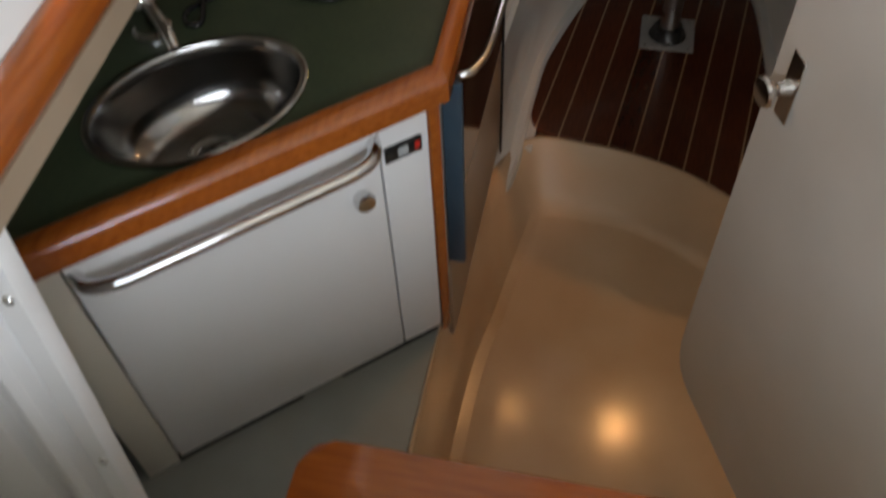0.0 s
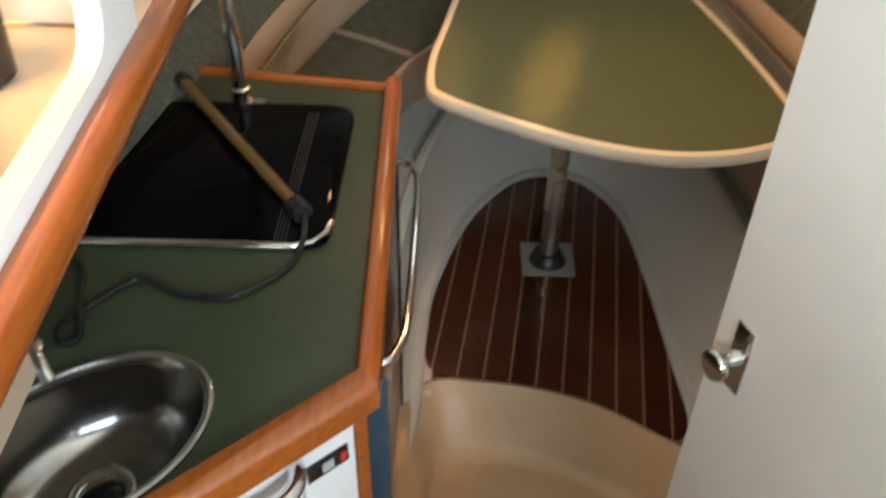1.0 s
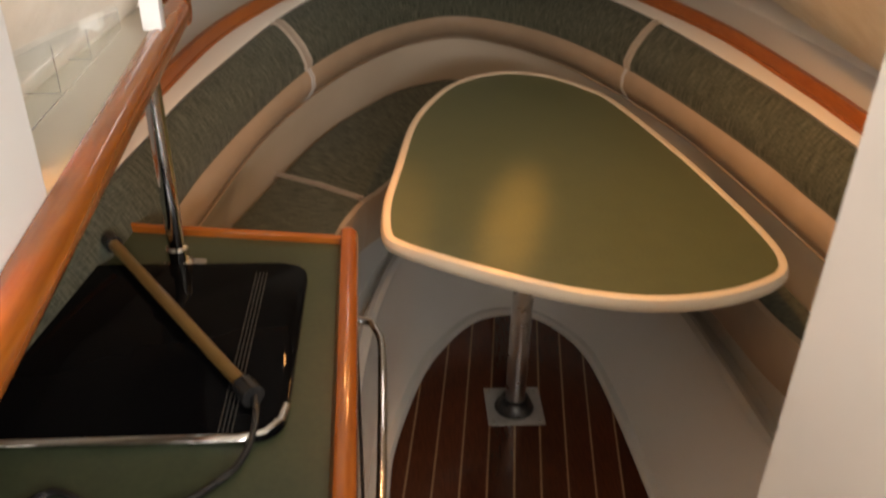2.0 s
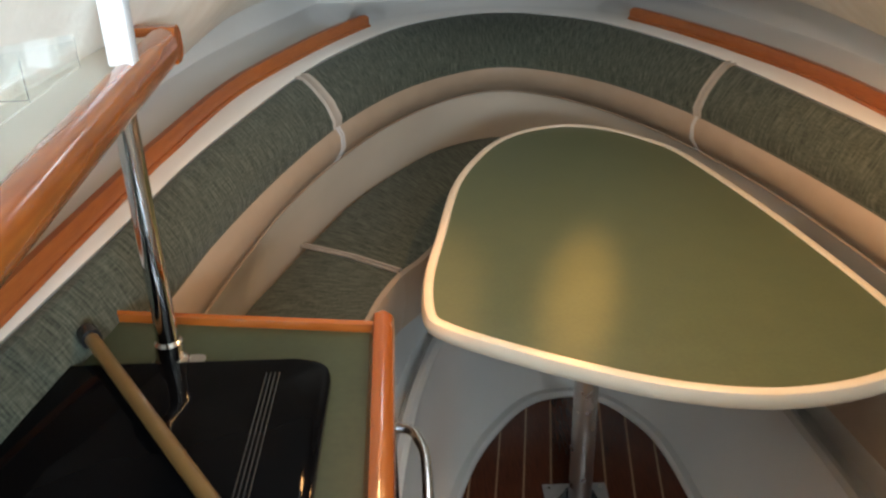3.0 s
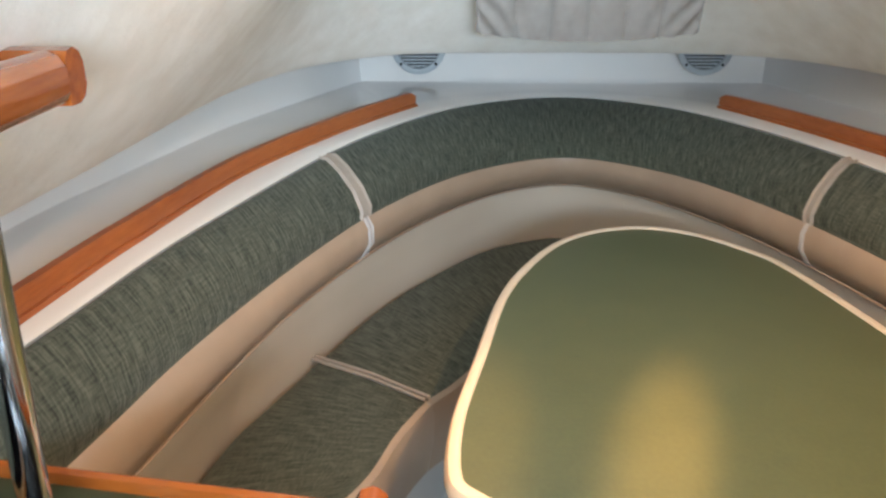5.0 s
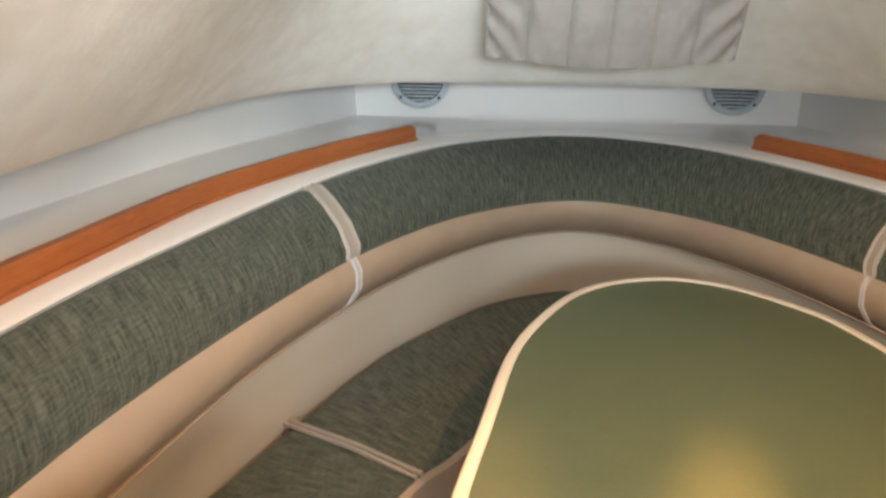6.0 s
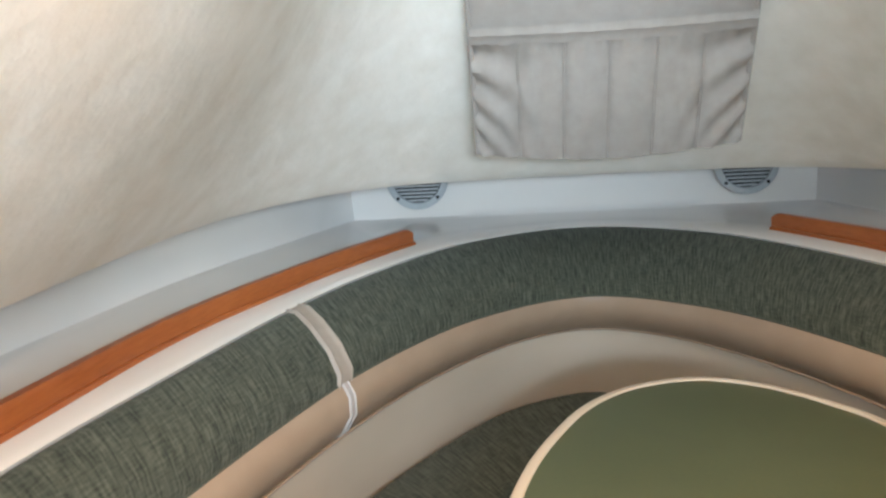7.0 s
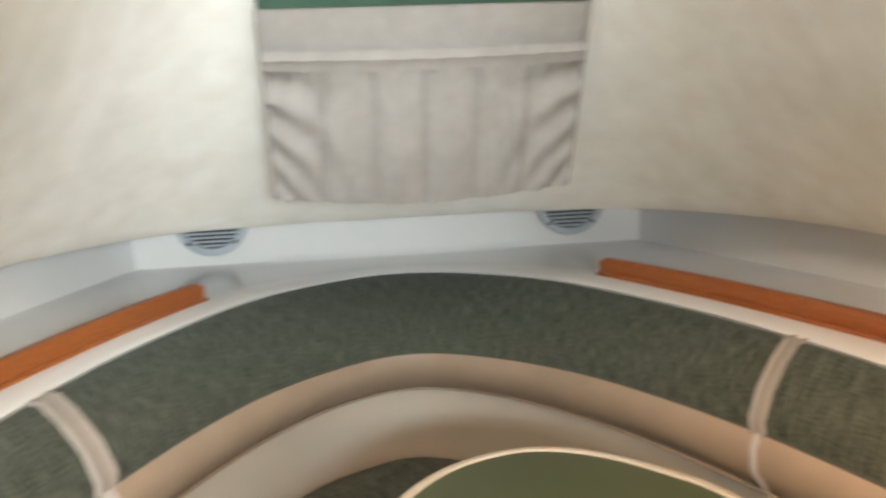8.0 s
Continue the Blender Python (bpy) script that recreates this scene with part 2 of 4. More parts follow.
def lathe(bm, profile, place=(0, 0, 0), seg=32, m=None, sx=1.0, sy=1.0):
    """Turned shape: profile of (radius, height), ends closed where the radius is 0."""
    rings, made = [], []
    for r, z in profile:
        if r < 1e-6:
            ring = [bm.verts.new((0, 0, z))]
        else:
            ring = [bm.verts.new((r * sx * math.cos(2 * math.pi * k / seg), r * sy * math.sin(2 * math.pi * k / seg), z)) for k in range(seg)]
        rings.append(ring)
        made += ring
    for a, b in zip(rings, rings[1:]):
        for k in range(seg):
            j = (k + 1) % seg
            if len(a) == 1 and len(b) > 1:
                bm.faces.new((a[0], b[k], b[j]))
            elif len(b) == 1 and len(a) > 1:
                bm.faces.new((a[k], a[j], b[0]))
            elif len(a) > 1:
                bm.faces.new((a[k], a[j], b[j], b[k]))
    bmesh.ops.transform(bm, matrix=Matrix.Translation(place) @ (m or Matrix()), verts=made)
    return bm


def spline(pts, n=12, closed=False):
    """Smooth curve through control points (Catmull-Rom)."""
    pts = [Vector(p) for p in pts]
    k = len(pts)
    out = []
    for i in range(k if closed else k - 1):
        p0 = pts[(i - 1) % k] if (closed or i) else pts[0] * 2 - pts[1]
        p1, p2 = pts[i % k], pts[(i + 1) % k]
        p3 = pts[(i + 2) % k] if (closed or i + 2 < k) else pts[-1] * 2 - pts[-2]
        for j in range(n):
            t = j / n
            out.append(0.5 * (2 * p1 + (p2 - p0) * t + (2 * p0 - 5 * p1 + 4 * p2 - p3) * t * t + (3 * p1 - p0 - 3 * p2 + p3) * t ** 3))
    if not closed:
        out.append(pts[-1])
    return out


def even(pts, n):
    """n points at even steps along a polyline."""
    pts = [Vector(p) for p in pts]
    acc = [0.0]
    for a, b in zip(pts, pts[1:]):
        acc.append(acc[-1] + (b - a).length)
    out, j = [], 0
    for i in range(n):
        s = acc[-1] * i / (n - 1)
        while j < len(pts) - 2 and acc[j + 1] < s:
            j += 1
        f = (s - acc[j]) / max(1e-9, acc[j + 1] - acc[j])
        out.append(pts[j].lerp(pts[j + 1], min(1, max(0, f))))
    return out


def prism(bm, outline, z0, z1, bevel=0.0):
    """Upright slab with the given plan outline (counter-clockwise)."""
    n = len(outline)
    lo = [bm.verts.new((p[0], p[1], z0)) for p in outline]
    hi = [bm.verts.new((p[0], p[1], z1)) for p in outline]
    top = bm.faces.new(hi)
    bot = bm.faces.new(lo[::-1])
    for i in range(n):
        j = (i + 1) % n
        bm.faces.new((lo[i], lo[j], hi[j], hi[i]))
    if bevel:
        bmesh.ops.bevel(bm, geom=list(top.edges), offset=bevel, segments=2, affect="EDGES", profile=0.5)
    return bm


def rounded(corners, radii, seg=6):
    """Plan outline with rounded corners."""
    out, n = [], len(corners)
    for i in range(n):
        p, a, b = Vector(corners[i]), Vector(corners[i - 1]), Vector(corners[(i + 1) % n])
        r = radii[i] if isinstance(radii, (list, tuple)) else radii
        if r <= 0:
            out.append(p)
            continue
        u, v = (a - p).normalized(), (b - p).normalized()
        q0, q1 = p + u * r, p + v * r
        for k in range(seg + 1):
            t = k / seg
            out.append(q0 * (1 - t) ** 2 + p * 2 * t * (1 - t) + q1 * t * t)
    return out


def loft(bm, rings, closed=False, uv=None):
    """Skin over rows of points of equal count."""
    vs = [[bm.verts.new(p) for p in r] for r in rings]
    lay = bm.loops.layers.uv.verify() if uv else None
    for i in range(len(vs) - 1):
        m = len(vs[i])
        for k in range(m if closed else m - 1):
            j = (k + 1) % m
            f = bm.faces.new((vs[i][k], vs[i][j], vs[i + 1][j], vs[i + 1][k]))
            if uv:
                for lp, (a, b) in zip(f.loops, ((i, k), (i, j), (i + 1, j), (i + 1, k))):
                    lp[lay].uv = uv(a, b)
    return vs


# ---- plan of the bow: half-breadths on the boat's middle line ----
MID = -0.125
N = 121


def bow(half, n=N):
    """A symmetrical line round the bow from (y, half-breadth) pairs, from the port quarter round to starboard."""
    left = [(MID - w, y, 0) for y, w in half]
    right = [(MID + w, y, 0) for y, w in half[-2::-1]]
    return even(spline(left + right, 16), n)


BACK_TOP = bow([(-1.35, 0.74), (-0.60, 0.63), (-0.36, 0.598), (-0.17, 0.56), (0.16, 0.482), (0.40, 0.398), (0.65, 0.262), (0.775, 0.11), (0.805, 0.0)])
BOL_TOP = bow([(-1.35, 0.69), (-0.65, 0.582), (-0.44, 0.552), (-0.18, 0.495), (0.10, 0.413), (0.30, 0.325), (0.45, 0.228), (0.565, 0.10), (0.60, 0.0)])
BOL_BOT = bow([(-1.35, 0.68), (-0.56, 0.566), (-0.33, 0.53), (-0.12, 0.488), (0.14, 0.405), (0.36, 0.305), (0.54, 0.18), (0.625, 0.07), (0.643, 0.0)])
SEAT_OUT = bow([(-1.35, 0.72), (-0.345, 0.582), (-0.18, 0.543), (0.02, 0.48), (0.25, 0.40), (0.41, 0.317), (0.60, 0.19), (0.69, 0.06), (0.708, 0.0)])
RAIL = bow([(-1.35, 0.74), (-0.5, 0.668), (-0.33, 0.65), (0.0, 0.602), (0.27, 0.52), (0.5, 0.428), (0.70, 0.325), (0.9, 0.19), (0.95, 0.0)])


def raised(line, z, grow=0.0):
    """The line at height z, moved outwards by grow."""
    out = []
    for i, p in enumerate(line):
        d = (line[min(i + 1, len(line) - 1)] - line[max(i - 1, 0)]).normalized()
        out.append(Vector((p.x - d.y * grow, p.y + d.x * grow, z)))
    return out


def blend(a, b, s, z, grow=0.0):
    return raised([p.lerp(q, s) for p, q in zip(a, b)], z, grow)


def near_index(line, y, port=True):
    best = [(abs(p.y - y), i) for i, p in enumerate(line) if (p.x < MID) == port]
    return min(best)[1]


def matched(line, y, at, n=N):
    """The line with its stations drawn so that station at (and its mirror) lies at y."""
    i = near_index(line, y, True)
    j = len(line) - 1 - i
    return even(line[:i + 1], at + 1)[:-1] + even(line[i:j + 1], n - 2 * at) + even(line[j:], at + 1)[1:]


SEAM = near_index(BACK_TOP, 0.165, True)
BOL_TOP, BOL_BOT = matched(BOL_TOP, 0.125, SEAM), matched(BOL_BOT, 0.118, SEAM)


# ---- structure: sole, liner, ledges, hull, headliner ----
TEAK_LINE = [(-0.335, -0.60), (-0.336, -0.50), (-0.318, -0.31), (-0.238, -0.04), (-0.145, 0.128), (-0.065, 0.215), (0.02, 0.243), (0.10, 0.232),
             (0.17, 0.165), (0.235, 0.03), (0.268, -0.22), (0.288, -0.53), (0.295, -0.78), (0.24, -0.815), (0.20, -0.79), (0.07, -0.708), (-0.07, -0.664), (-0.20, -0.648), (-0.295, -0.638)]
TEAK_OUT = even(spline([(x, y, 0) for x, y in TEAK_LINE], 10, True) + [Vector((*TEAK_LINE[0], 0))], 161)[:-1]


def outline_grow(line, z, g):
    """A closed clockwise outline moved outwards."""
    out, n = [], len(line)
    for i, p in enumerate(line):
        d = (line[(i + 1) % n] - line[i - 1]).normalized()
        out.append(Vector((p.x - d.y * g, p.y + d.x * g, z)))
    return out


# foot well: forward part of the teak outline, rising as a moulded rim and slope to the seat fronts
WELL = even(spline([(-0.424, -1.36, 0), (-0.410, -1.0, 0), (-0.380, -0.74, 0), (-0.372, -0.50, 0), (-0.352, -0.31, 0), (-0.268, -0.02, 0), (-0.17, 0.155, 0), (-0.075, 0.255, 0), (0.02, 0.283, 0), (0.115, 0.268, 0),
                    (0.20, 0.185, 0), (0.27, 0.04, 0), (0.302, -0.22, 0), (0.32, -0.53, 0), (0.335, -0.80, 0), (0.34, -1.2, 0)], 12), 100)
RIDGE = even(spline([(-0.440, -1.36, 0), (-0.434, -1.0, 0), (-0.415, -0.70, 0), (-0.40, -0.42, 0), (-0.385, -0.26, 0), (-0.355, -0.05, 0), (-0.285, 0.20, 0), (-0.17, 0.34, 0), (0.02, 0.40, 0),
                     (0.20, 0.34, 0), (0.33, 0.18, 0), (0.42, -0.05, 0), (0.455, -0.30, 0), (0.48, -0.60, 0), (0.50, -0.85, 0), (0.51, -1.2, 0)], 12), 100)
SEAT_IN = even(spline([(-0.60, -0.76, 0), (-0.52, -0.50, 0), (-0.455, -0.36, 0), (-0.424, -0.24, 0), (-0.385, -0.14, 0), (-0.345, -0.08, 0), (-0.26, 0.08, 0), (-0.15, 0.19, 0), (0.0, 0.24, 0),
                       (0.13, 0.19, 0), (0.24, 0.06, 0), (0.32, -0.15, 0), (0.37, -0.42, 0), (0.40, -0.62, 0), (0.44, -0.80, 0), (0.48, -1.2, 0)], 12), 100)

liner = thing("wall_liner", "glossy white moulded cabin liner with rounded foot well", "wall", kind="structure")
bm = bmesh.new()
loft(bm, [raised(WELL, -0.02, -0.036), raised(WELL, 0.004, -0.034), raised(WELL, 0.012, -0.026), raised(WELL, 0.010, -0.006), raised(WELL, 0.035, 0.012),
          blend(WELL, RIDGE, 0.35, 0.08), blend(WELL, RIDGE, 0.75, 0.175), blend(WELL, RIDGE, 0.97, 0.235), blend(WELL, RIDGE, 1.0, 0.258), raised(RIDGE, 0.266, 0.012), raised(RIDGE, 0.262, 0.026),
          raised(RIDGE, 0.225, 0.045), raised(RIDGE, 0.23, 0.075), raised(RIDGE, 0.46, 0.105), raised(RIDGE, 0.49, 0.30)])
part("foot_well", bm, GELCOAT, liner)
bm = bmesh.new()
loft(bm, [raised(SEAT_OUT, 0.50, 0.05), raised(SEAT_OUT, 0.50, 0.02), raised(SEAT_OUT, 0.585, 0.006), raised(SEAT_OUT, 0.612, 0.0), blend(SEAT_OUT, BOL_BOT, 0.25, 0.655, 0.004), blend(SEAT_OUT, BOL_BOT, 0.6, 0.70, 0.008), blend(SEAT_OUT, BOL_BOT, 0.9, 0.752, 0.004),
          blend(SEAT_OUT, BOL_BOT, 1.0, 0.776, 0.006), raised(BOL_BOT, 0.80, 0.10)])
part("seat_surround", bm, CREAMLINER, liner)
WALLC = bow([(-1.35, 0.90), (-0.35, 0.81), (-0.1, 0.775), (0.22, 0.72), (0.365, 0.685), (0.6, 0.612), (0.80, 0.545), (0.868, 0.522), (0.882, 0.50), (0.885, 0.2), (0.886, 0.0)])
HEAD = bow([(-1.35, 0.69), (-0.44, 0.645), (0.0, 0.635), (0.24, 0.61), (0.44, 0.545), (0.60, 0.42), (0.655, 0.25), (0.665, 0.0)])
bm = bmesh.new()
loft(bm, [raised(BACK_TOP, 0.90, 0.06), raised(BACK_TOP, 0.935, 0.012), raised(BACK_TOP, 0.948, 0.006), raised(BACK_TOP, 0.953, 0.016), blend(BACK_TOP, WALLC, 0.35, 0.956), blend(BACK_TOP, WALLC, 0.95, 0.966), raised(WALLC, 0.971, 0.002), raised(WALLC, 0.985, 0.008), raised(WALLC, 1.10, 0.03), raised(WALLC, 1.18, 0.04)])
part("ledge", bm, GELCOAT, liner)

head = thing("ceiling", "cream fluffy fabric headliner curving up from the bow", "ceiling", kind="structure")


HEAD_RISE = spline([(0.015, 1.092, 0), (0.06, 1.13, 0), (0.13, 1.20, 0), (0.22, 1.295, 0), (0.33, 1.42, 0), (0.42, 1.53, 0), (0.54, 1.60, 0), (0.72, 1.64, 0), (0.92, 1.655, 0), (1.2, 1.66, 0)], 8)


def head_height(d):
    for a, b in zip(HEAD_RISE, HEAD_RISE[1:]):
        if d <= b.x:
            return a.y + (b.y - a.y) * max(0.0, d - a.x) / (b.x - a.x)
    return HEAD_RISE[-1].y


def head_ring(d, z=None):
    """One line of the headliner: near the rim at distance d and height z, further in a share of the way to the crown."""
    out = []
    for p in HEAD:
        q = Vector((MID, -0.25 - 0.2 * math.log(1 + math.exp(-(p.y + 0.25) / 0.2)), 0))
        v = q - Vector((p.x, p.y, 0))
        length = max(v.length, 0.1)
        go = d if z is not None else 0.015 + (length - 0.015) * d
        aft = max(0.0, min(1.0, (-0.15 - p.y) / 1.2))
        aft = aft * aft * (3 - 2 * aft)
        s = go / length
        h = z if z is not None else head_height(go) + s ** 3 * (1.66 - head_height(length))
        out.append(Vector((p.x + v.x * s, p.y + v.y * s, h + aft * 0.25 * max(-1.0, min(1, go / 0.5)))))
    return out


bm = bmesh.new()
loft(bm, [head_ring(-0.12, 1.10), head_ring(-0.03, 1.082), head_ring(-0.008, 1.074), head_ring(0.0, 1.078)] + [head_ring(k / 24) for k in range(25)])
hl = mesh_object("headliner", bm, HEADLINER, head)

# hull shell and aft enclosure that close the place
shell = thing("wall_hull", "plain white hull sides closing the cabin", "wall", kind="structure")
bm = bmesh.new()
loft(bm, [raised(WALLC, z, 0.06) for z in (-0.3, 0.5, 1.2, 1.75)])
part("hull_side", bm, GELCOAT, shell)
bm = bmesh.new()
box(bm, (-1.3, -3.4, -0.30), (-1.24, -1.30, 2.1))
part("port_side", bm, IVORY, shell)
bm = bmesh.new()
box(bm, (0.86, -3.4, -0.30), (0.92, -1.30, 2.1))
part("starboard_side", bm, IVORY, shell)
bm = bmesh.new()
box(bm, (-1.3, -3.46, -0.30), (0.92, -3.4, 1.0))
part("aft_side", bm, IVORY, shell)
# unseen roof, carried further aft to cut sky light on the cabinet front
bm = bmesh.new()
box(bm, (-1.3, -2.90, 2.02), (0.92, -1.0, 2.08))
part("aft_roof", bm, HEADLINER, shell)
bm = bmesh.new()
box(bm, (-1.3, -1.04, 1.75), (0.92, -1.0, 2.06))
part("roof_riser", bm, HEADLINER, shell)

# unseen wall added aft to keep low daylight off the galley and table
bm = bmesh.new()
box(bm, (-1.3, -2.58, -0.26), (0.92, -2.54, 1.22))
part("companionway_sill", bm, IVORY, shell)

# sole: moulded pan, step up to the teak panel, ramped side curb and the galley floor
sole = thing("floor", "cream moulded sole with a shallow pan and a teak inlay", "floor", kind="structure")
bm = bmesh.new()
PAN_EDGE = even(spline([(-0.392, -2.2, 0), (-0.40, -1.46, 0), (-0.398, -1.13, 0), (-0.378, -0.80, 0), (-0.352, -0.70, 0), (-0.285, -0.668, 0), (-0.20, -0.672, 0), (-0.07, -0.69, 0), (0.07, -0.735, 0), (0.20, -0.815, 0), (0.34, -0.93, 0), (0.45, -1.2, 0), (0.52, -2.2, 0)], 14), 140)
PAN_LOW = even(spline([(-0.375, -2.2, 0), (-0.375, -1.40, 0), (-0.345, -1.127, 0), (-0.31, -0.86, 0), (-0.29, -0.80, 0), (-0.22, -0.785, 0), (-0.15, -0.788, 0), (-0.05, -0.80, 0), (0.06, -0.845, 0), (0.18, -0.92, 0), (0.28, -1.02, 0), (0.36, -1.2, 0), (0.42, -2.2, 0)], 14), 140)


def curb_rise(p):
    """The curb climbs along the galley side from the teak panel to the galley floor."""
    if p.x > -0.30:
        return 0.0
    return max(0.0, min(1.0, (-0.72 - p.y) / 0.75)) * 0.28


def pan(line, z, g=0.0, follow=1.0):
    return [Vector((p.x, p.y, p.z + curb_rise(p) * follow)) for p in raised(line, z, g)]


loft(bm, [pan(PAN_EDGE, -0.03, 0.05), pan(PAN_EDGE, 0.004, 0.012), pan(PAN_EDGE, 0.006, 0.004), pan(PAN_EDGE, -0.004, -0.008), [a.lerp(b, 0.3) for a, b in zip(pan(PAN_EDGE, -0.036), pan(PAN_LOW, -0.036, 0, 0.7))],
          [a.lerp(b, 0.85) for a, b in zip(pan(PAN_EDGE, -0.10, 0, 0.3), pan(PAN_LOW, -0.10, 0, 0.15))], pan(PAN_LOW, -0.118, -0.004, 0), pan(PAN_LOW, -0.124, -0.03, 0)])
low = pan(PAN_LOW, -0.124, -0.03, 0)
f = bm.faces.new([bm.verts.new(p) for p in low])
part("pan", bm, SOLE, sole)
bm = bmesh.new()
box(bm, (-1.25, -3.4, 0.22), (-0.395, -1.40, 0.292), 0.004)
part("galley_floor", bm, GREYSOLE, sole)
bm = bmesh.new()
box(bm, (-0.46, -0.70, -0.20), (-0.32, -0.58, -0.003), 0.002)
part("corner_fillet", bm, GELCOAT, sole)
bm = bmesh.new()
box(bm, (-1.25, -3.4, -0.30), (0.9, 1.0, -0.26))
part("bilge", bm, SOLE, sole)

# teak and holly planks of the inlay
inlay = thing("teak_panel", "dark varnished teak and holly sole panel with a cream rim", "floor panel", kind="structure")
TILT_T = math.atan2(0.13, 1.0)
ct, st = math.cos(TILT_T), math.sin(TILT_T)


def clip(poly, lo, hi):
    """The part of an outline between two plank edges, in plank coordinates."""
    for sign, lim in ((1, lo), (-1, hi)):
        out = []
        for i, p in enumerate(poly):
            q = poly[i - 1]
            a, b = sign * (q[0] - sign * lim * 1.0) if sign == 1 else lim - q[0], sign * (p[0] - sign * lim * 1.0) if sign == 1 else lim - p[0]
            if (a >= 0) != (b >= 0):
                t = a / (a - b)
                out.append((q[0] + (p[0] - q[0]) * t, q[1] + (p[1] - q[1]) * t))
            if b >= 0:
                out.append(p)
        poly = out
    return poly


local = [(p.x * ct - p.y * st, p.x * st + p.y * ct) for p in TEAK_OUT]
x = -0.50
k = 0
PITCH, STRIP = 0.066, 0.0045
while x < 0.45:
    for name, mat, lo, hi, z in (("plank", TEAK, x, x + PITCH - STRIP, 0.0), ("holly_strip", HOLLY, x + PITCH - STRIP, x + PITCH, 0.0004)):
        poly = clip(local, lo, hi)
        if len(poly) > 2:
            bm = bmesh.new()
            pts = [(a * ct + b * st, -a * st + b * ct) for a, b in poly]
            if sum(p[0] * q[1] - q[0] * p[1] for p, q in zip(pts, pts[1:] + pts[:1])) < 0:
                pts = pts[::-1]
            clean = [p for i, p in enumerate(pts) if (Vector(p) - Vector(pts[i - 1])).length > 1e-5]
            if len(clean) > 2:
                part(name, prism(bm, clean, -0.012, z), mat, inlay, smooth=False)
    x += PITCH

# ---- seating ----
iL, iR = SEAM, N - 1 - SEAM


def upholstery(name, rows, a, b, mat, parent, ends=0.012, label=""):
    """A padded run along the bow lines between stations a and b, its ends drawn in."""
    bm = bmesh.new()
    cols = list(range(a, b + 1))
    acc = [0.0]
    for i, j in zip(cols, cols[1:]):
        acc.append(acc[-1] + (rows[0][j] - rows[0][i]).length)
    up = [0.0]
    for r, s in zip(rows, rows[1:]):
        up.append(up[-1] + (s[(a + b) // 2] - r[(a + b) // 2]).length)
    vs = loft(bm, [[r[i] for i in cols] for r in rows], uv=lambda i, k: (acc[k], up[i]))
    for side in (0, -1):
        bm.faces.new([r[side] for r in vs])
    bmesh.ops.recalc_face_normals(bm, faces=bm.faces)
    return part(name, bm, mat, parent, label)


BACK_ROWS = [raised(BOL_TOP, 0.825, 0.10), raised(BOL_TOP, 0.838, 0.02), blend(BOL_TOP, BACK_TOP, 0.0, 0.846, 0.0), blend(BOL_TOP, BACK_TOP, 0.06, 0.86, -0.006), blend(BOL_TOP, BACK_TOP, 0.35, 0.893, -0.012), blend(BOL_TOP, BACK_TOP, 0.7, 0.925, -0.010),
             blend(BOL_TOP, BACK_TOP, 0.92, 0.944, -0.003), blend(BOL_TOP, BACK_TOP, 1.0, 0.945, 0.004), raised(BACK_TOP, 0.925, 0.02), raised(BACK_TOP, 0.88, 0.05)]
BOL_ROWS = [raised(BOL_BOT, 0.758, 0.05), raised(BOL_BOT, 0.760, 0.010), raised(BOL_BOT, 0.772, -0.006), blend(BOL_BOT, BOL_TOP, 0.4, 0.798, -0.018), blend(BOL_BOT, BOL_TOP, 0.75, 0.825, -0.014), blend(BOL_BOT, BOL_TOP, 1.0, 0.844, 0.0), raised(BOL_TOP, 0.850, 0.016), raised(BOL_TOP, 0.835, 0.06)]


def strap(name, rows, i, width, mat, parent, proud=0.004):
    """Two piped edges with a flat band between them, across a run of upholstery."""
    bm = bmesh.new()
    lines = []
    for s in (-1, -0.8, -0.6, -0.3, 0.3, 0.6, 0.8, 1):
        up = proud * (2.0 if abs(s) in (0.8,) else (0.2 if abs(s) == 1 else 1.0))
        line = []
        for r, row in enumerate(rows[1:-1]):
            t = (row[i + 1] - row[i - 1]).normalized()
            a, b = rows[r][i], rows[r + 2][i]
            nrm = t.cross((b - a).normalized()).normalized()
            line.append(row[i] + t * (s * width / 2) + nrm * up)
        lines.append(line)
    loft(bm, lines)
    return part(name, bm, mat, parent)


runs = [(0, iL), (iL, iR), (iR, N - 1)]
for j, (a, b) in enumerate(runs):
    lab = ["green woven backrest along the port side", "green woven backrest curving round the bow", "green woven backrest along the starboard side"][j]
    c = thing("backrest", lab + " with pale piping", "backrest", "curved backrests")
    upholstery("cushion", BACK_ROWS, a, b, CLOTH, c)
    if j == 1:
        strap("piping", BACK_ROWS, iL, 0.042, PIPING, c, 0.003)
    if j == 2:
        strap("piping", BACK_ROWS, iR, 0.024, PIPING, c)
    # dark cloth bead put in for the shadow between backrest and bolster
    bm = bmesh.new()
    tube(bm, [p + Vector((0, 0, 0.001)) for p in raised(BOL_TOP, 0.843, 0.001)[a:b + 1]], 0.003, 6)
    part("lower_piping", bm, CLOTH, c)
    c = thing("bolster", "smooth beige vinyl bolster below the backrest", "bolster", "curved bolsters")
    upholstery("roll", BOL_ROWS, a, b, BEIGE, c)
    # thin beige bead along the bolster's lower edge
    part("lower_seam", tube(bmesh.new(), raised(BOL_BOT, 0.764, -0.003)[a:b + 1], 0.0025, 6), BEIGE, c)
    if j:
        strap("piping", BOL_ROWS, (iL, iL, iR)[j], (0, 0.018, 0.009)[j], GREYPIPE, c, 0.0018)

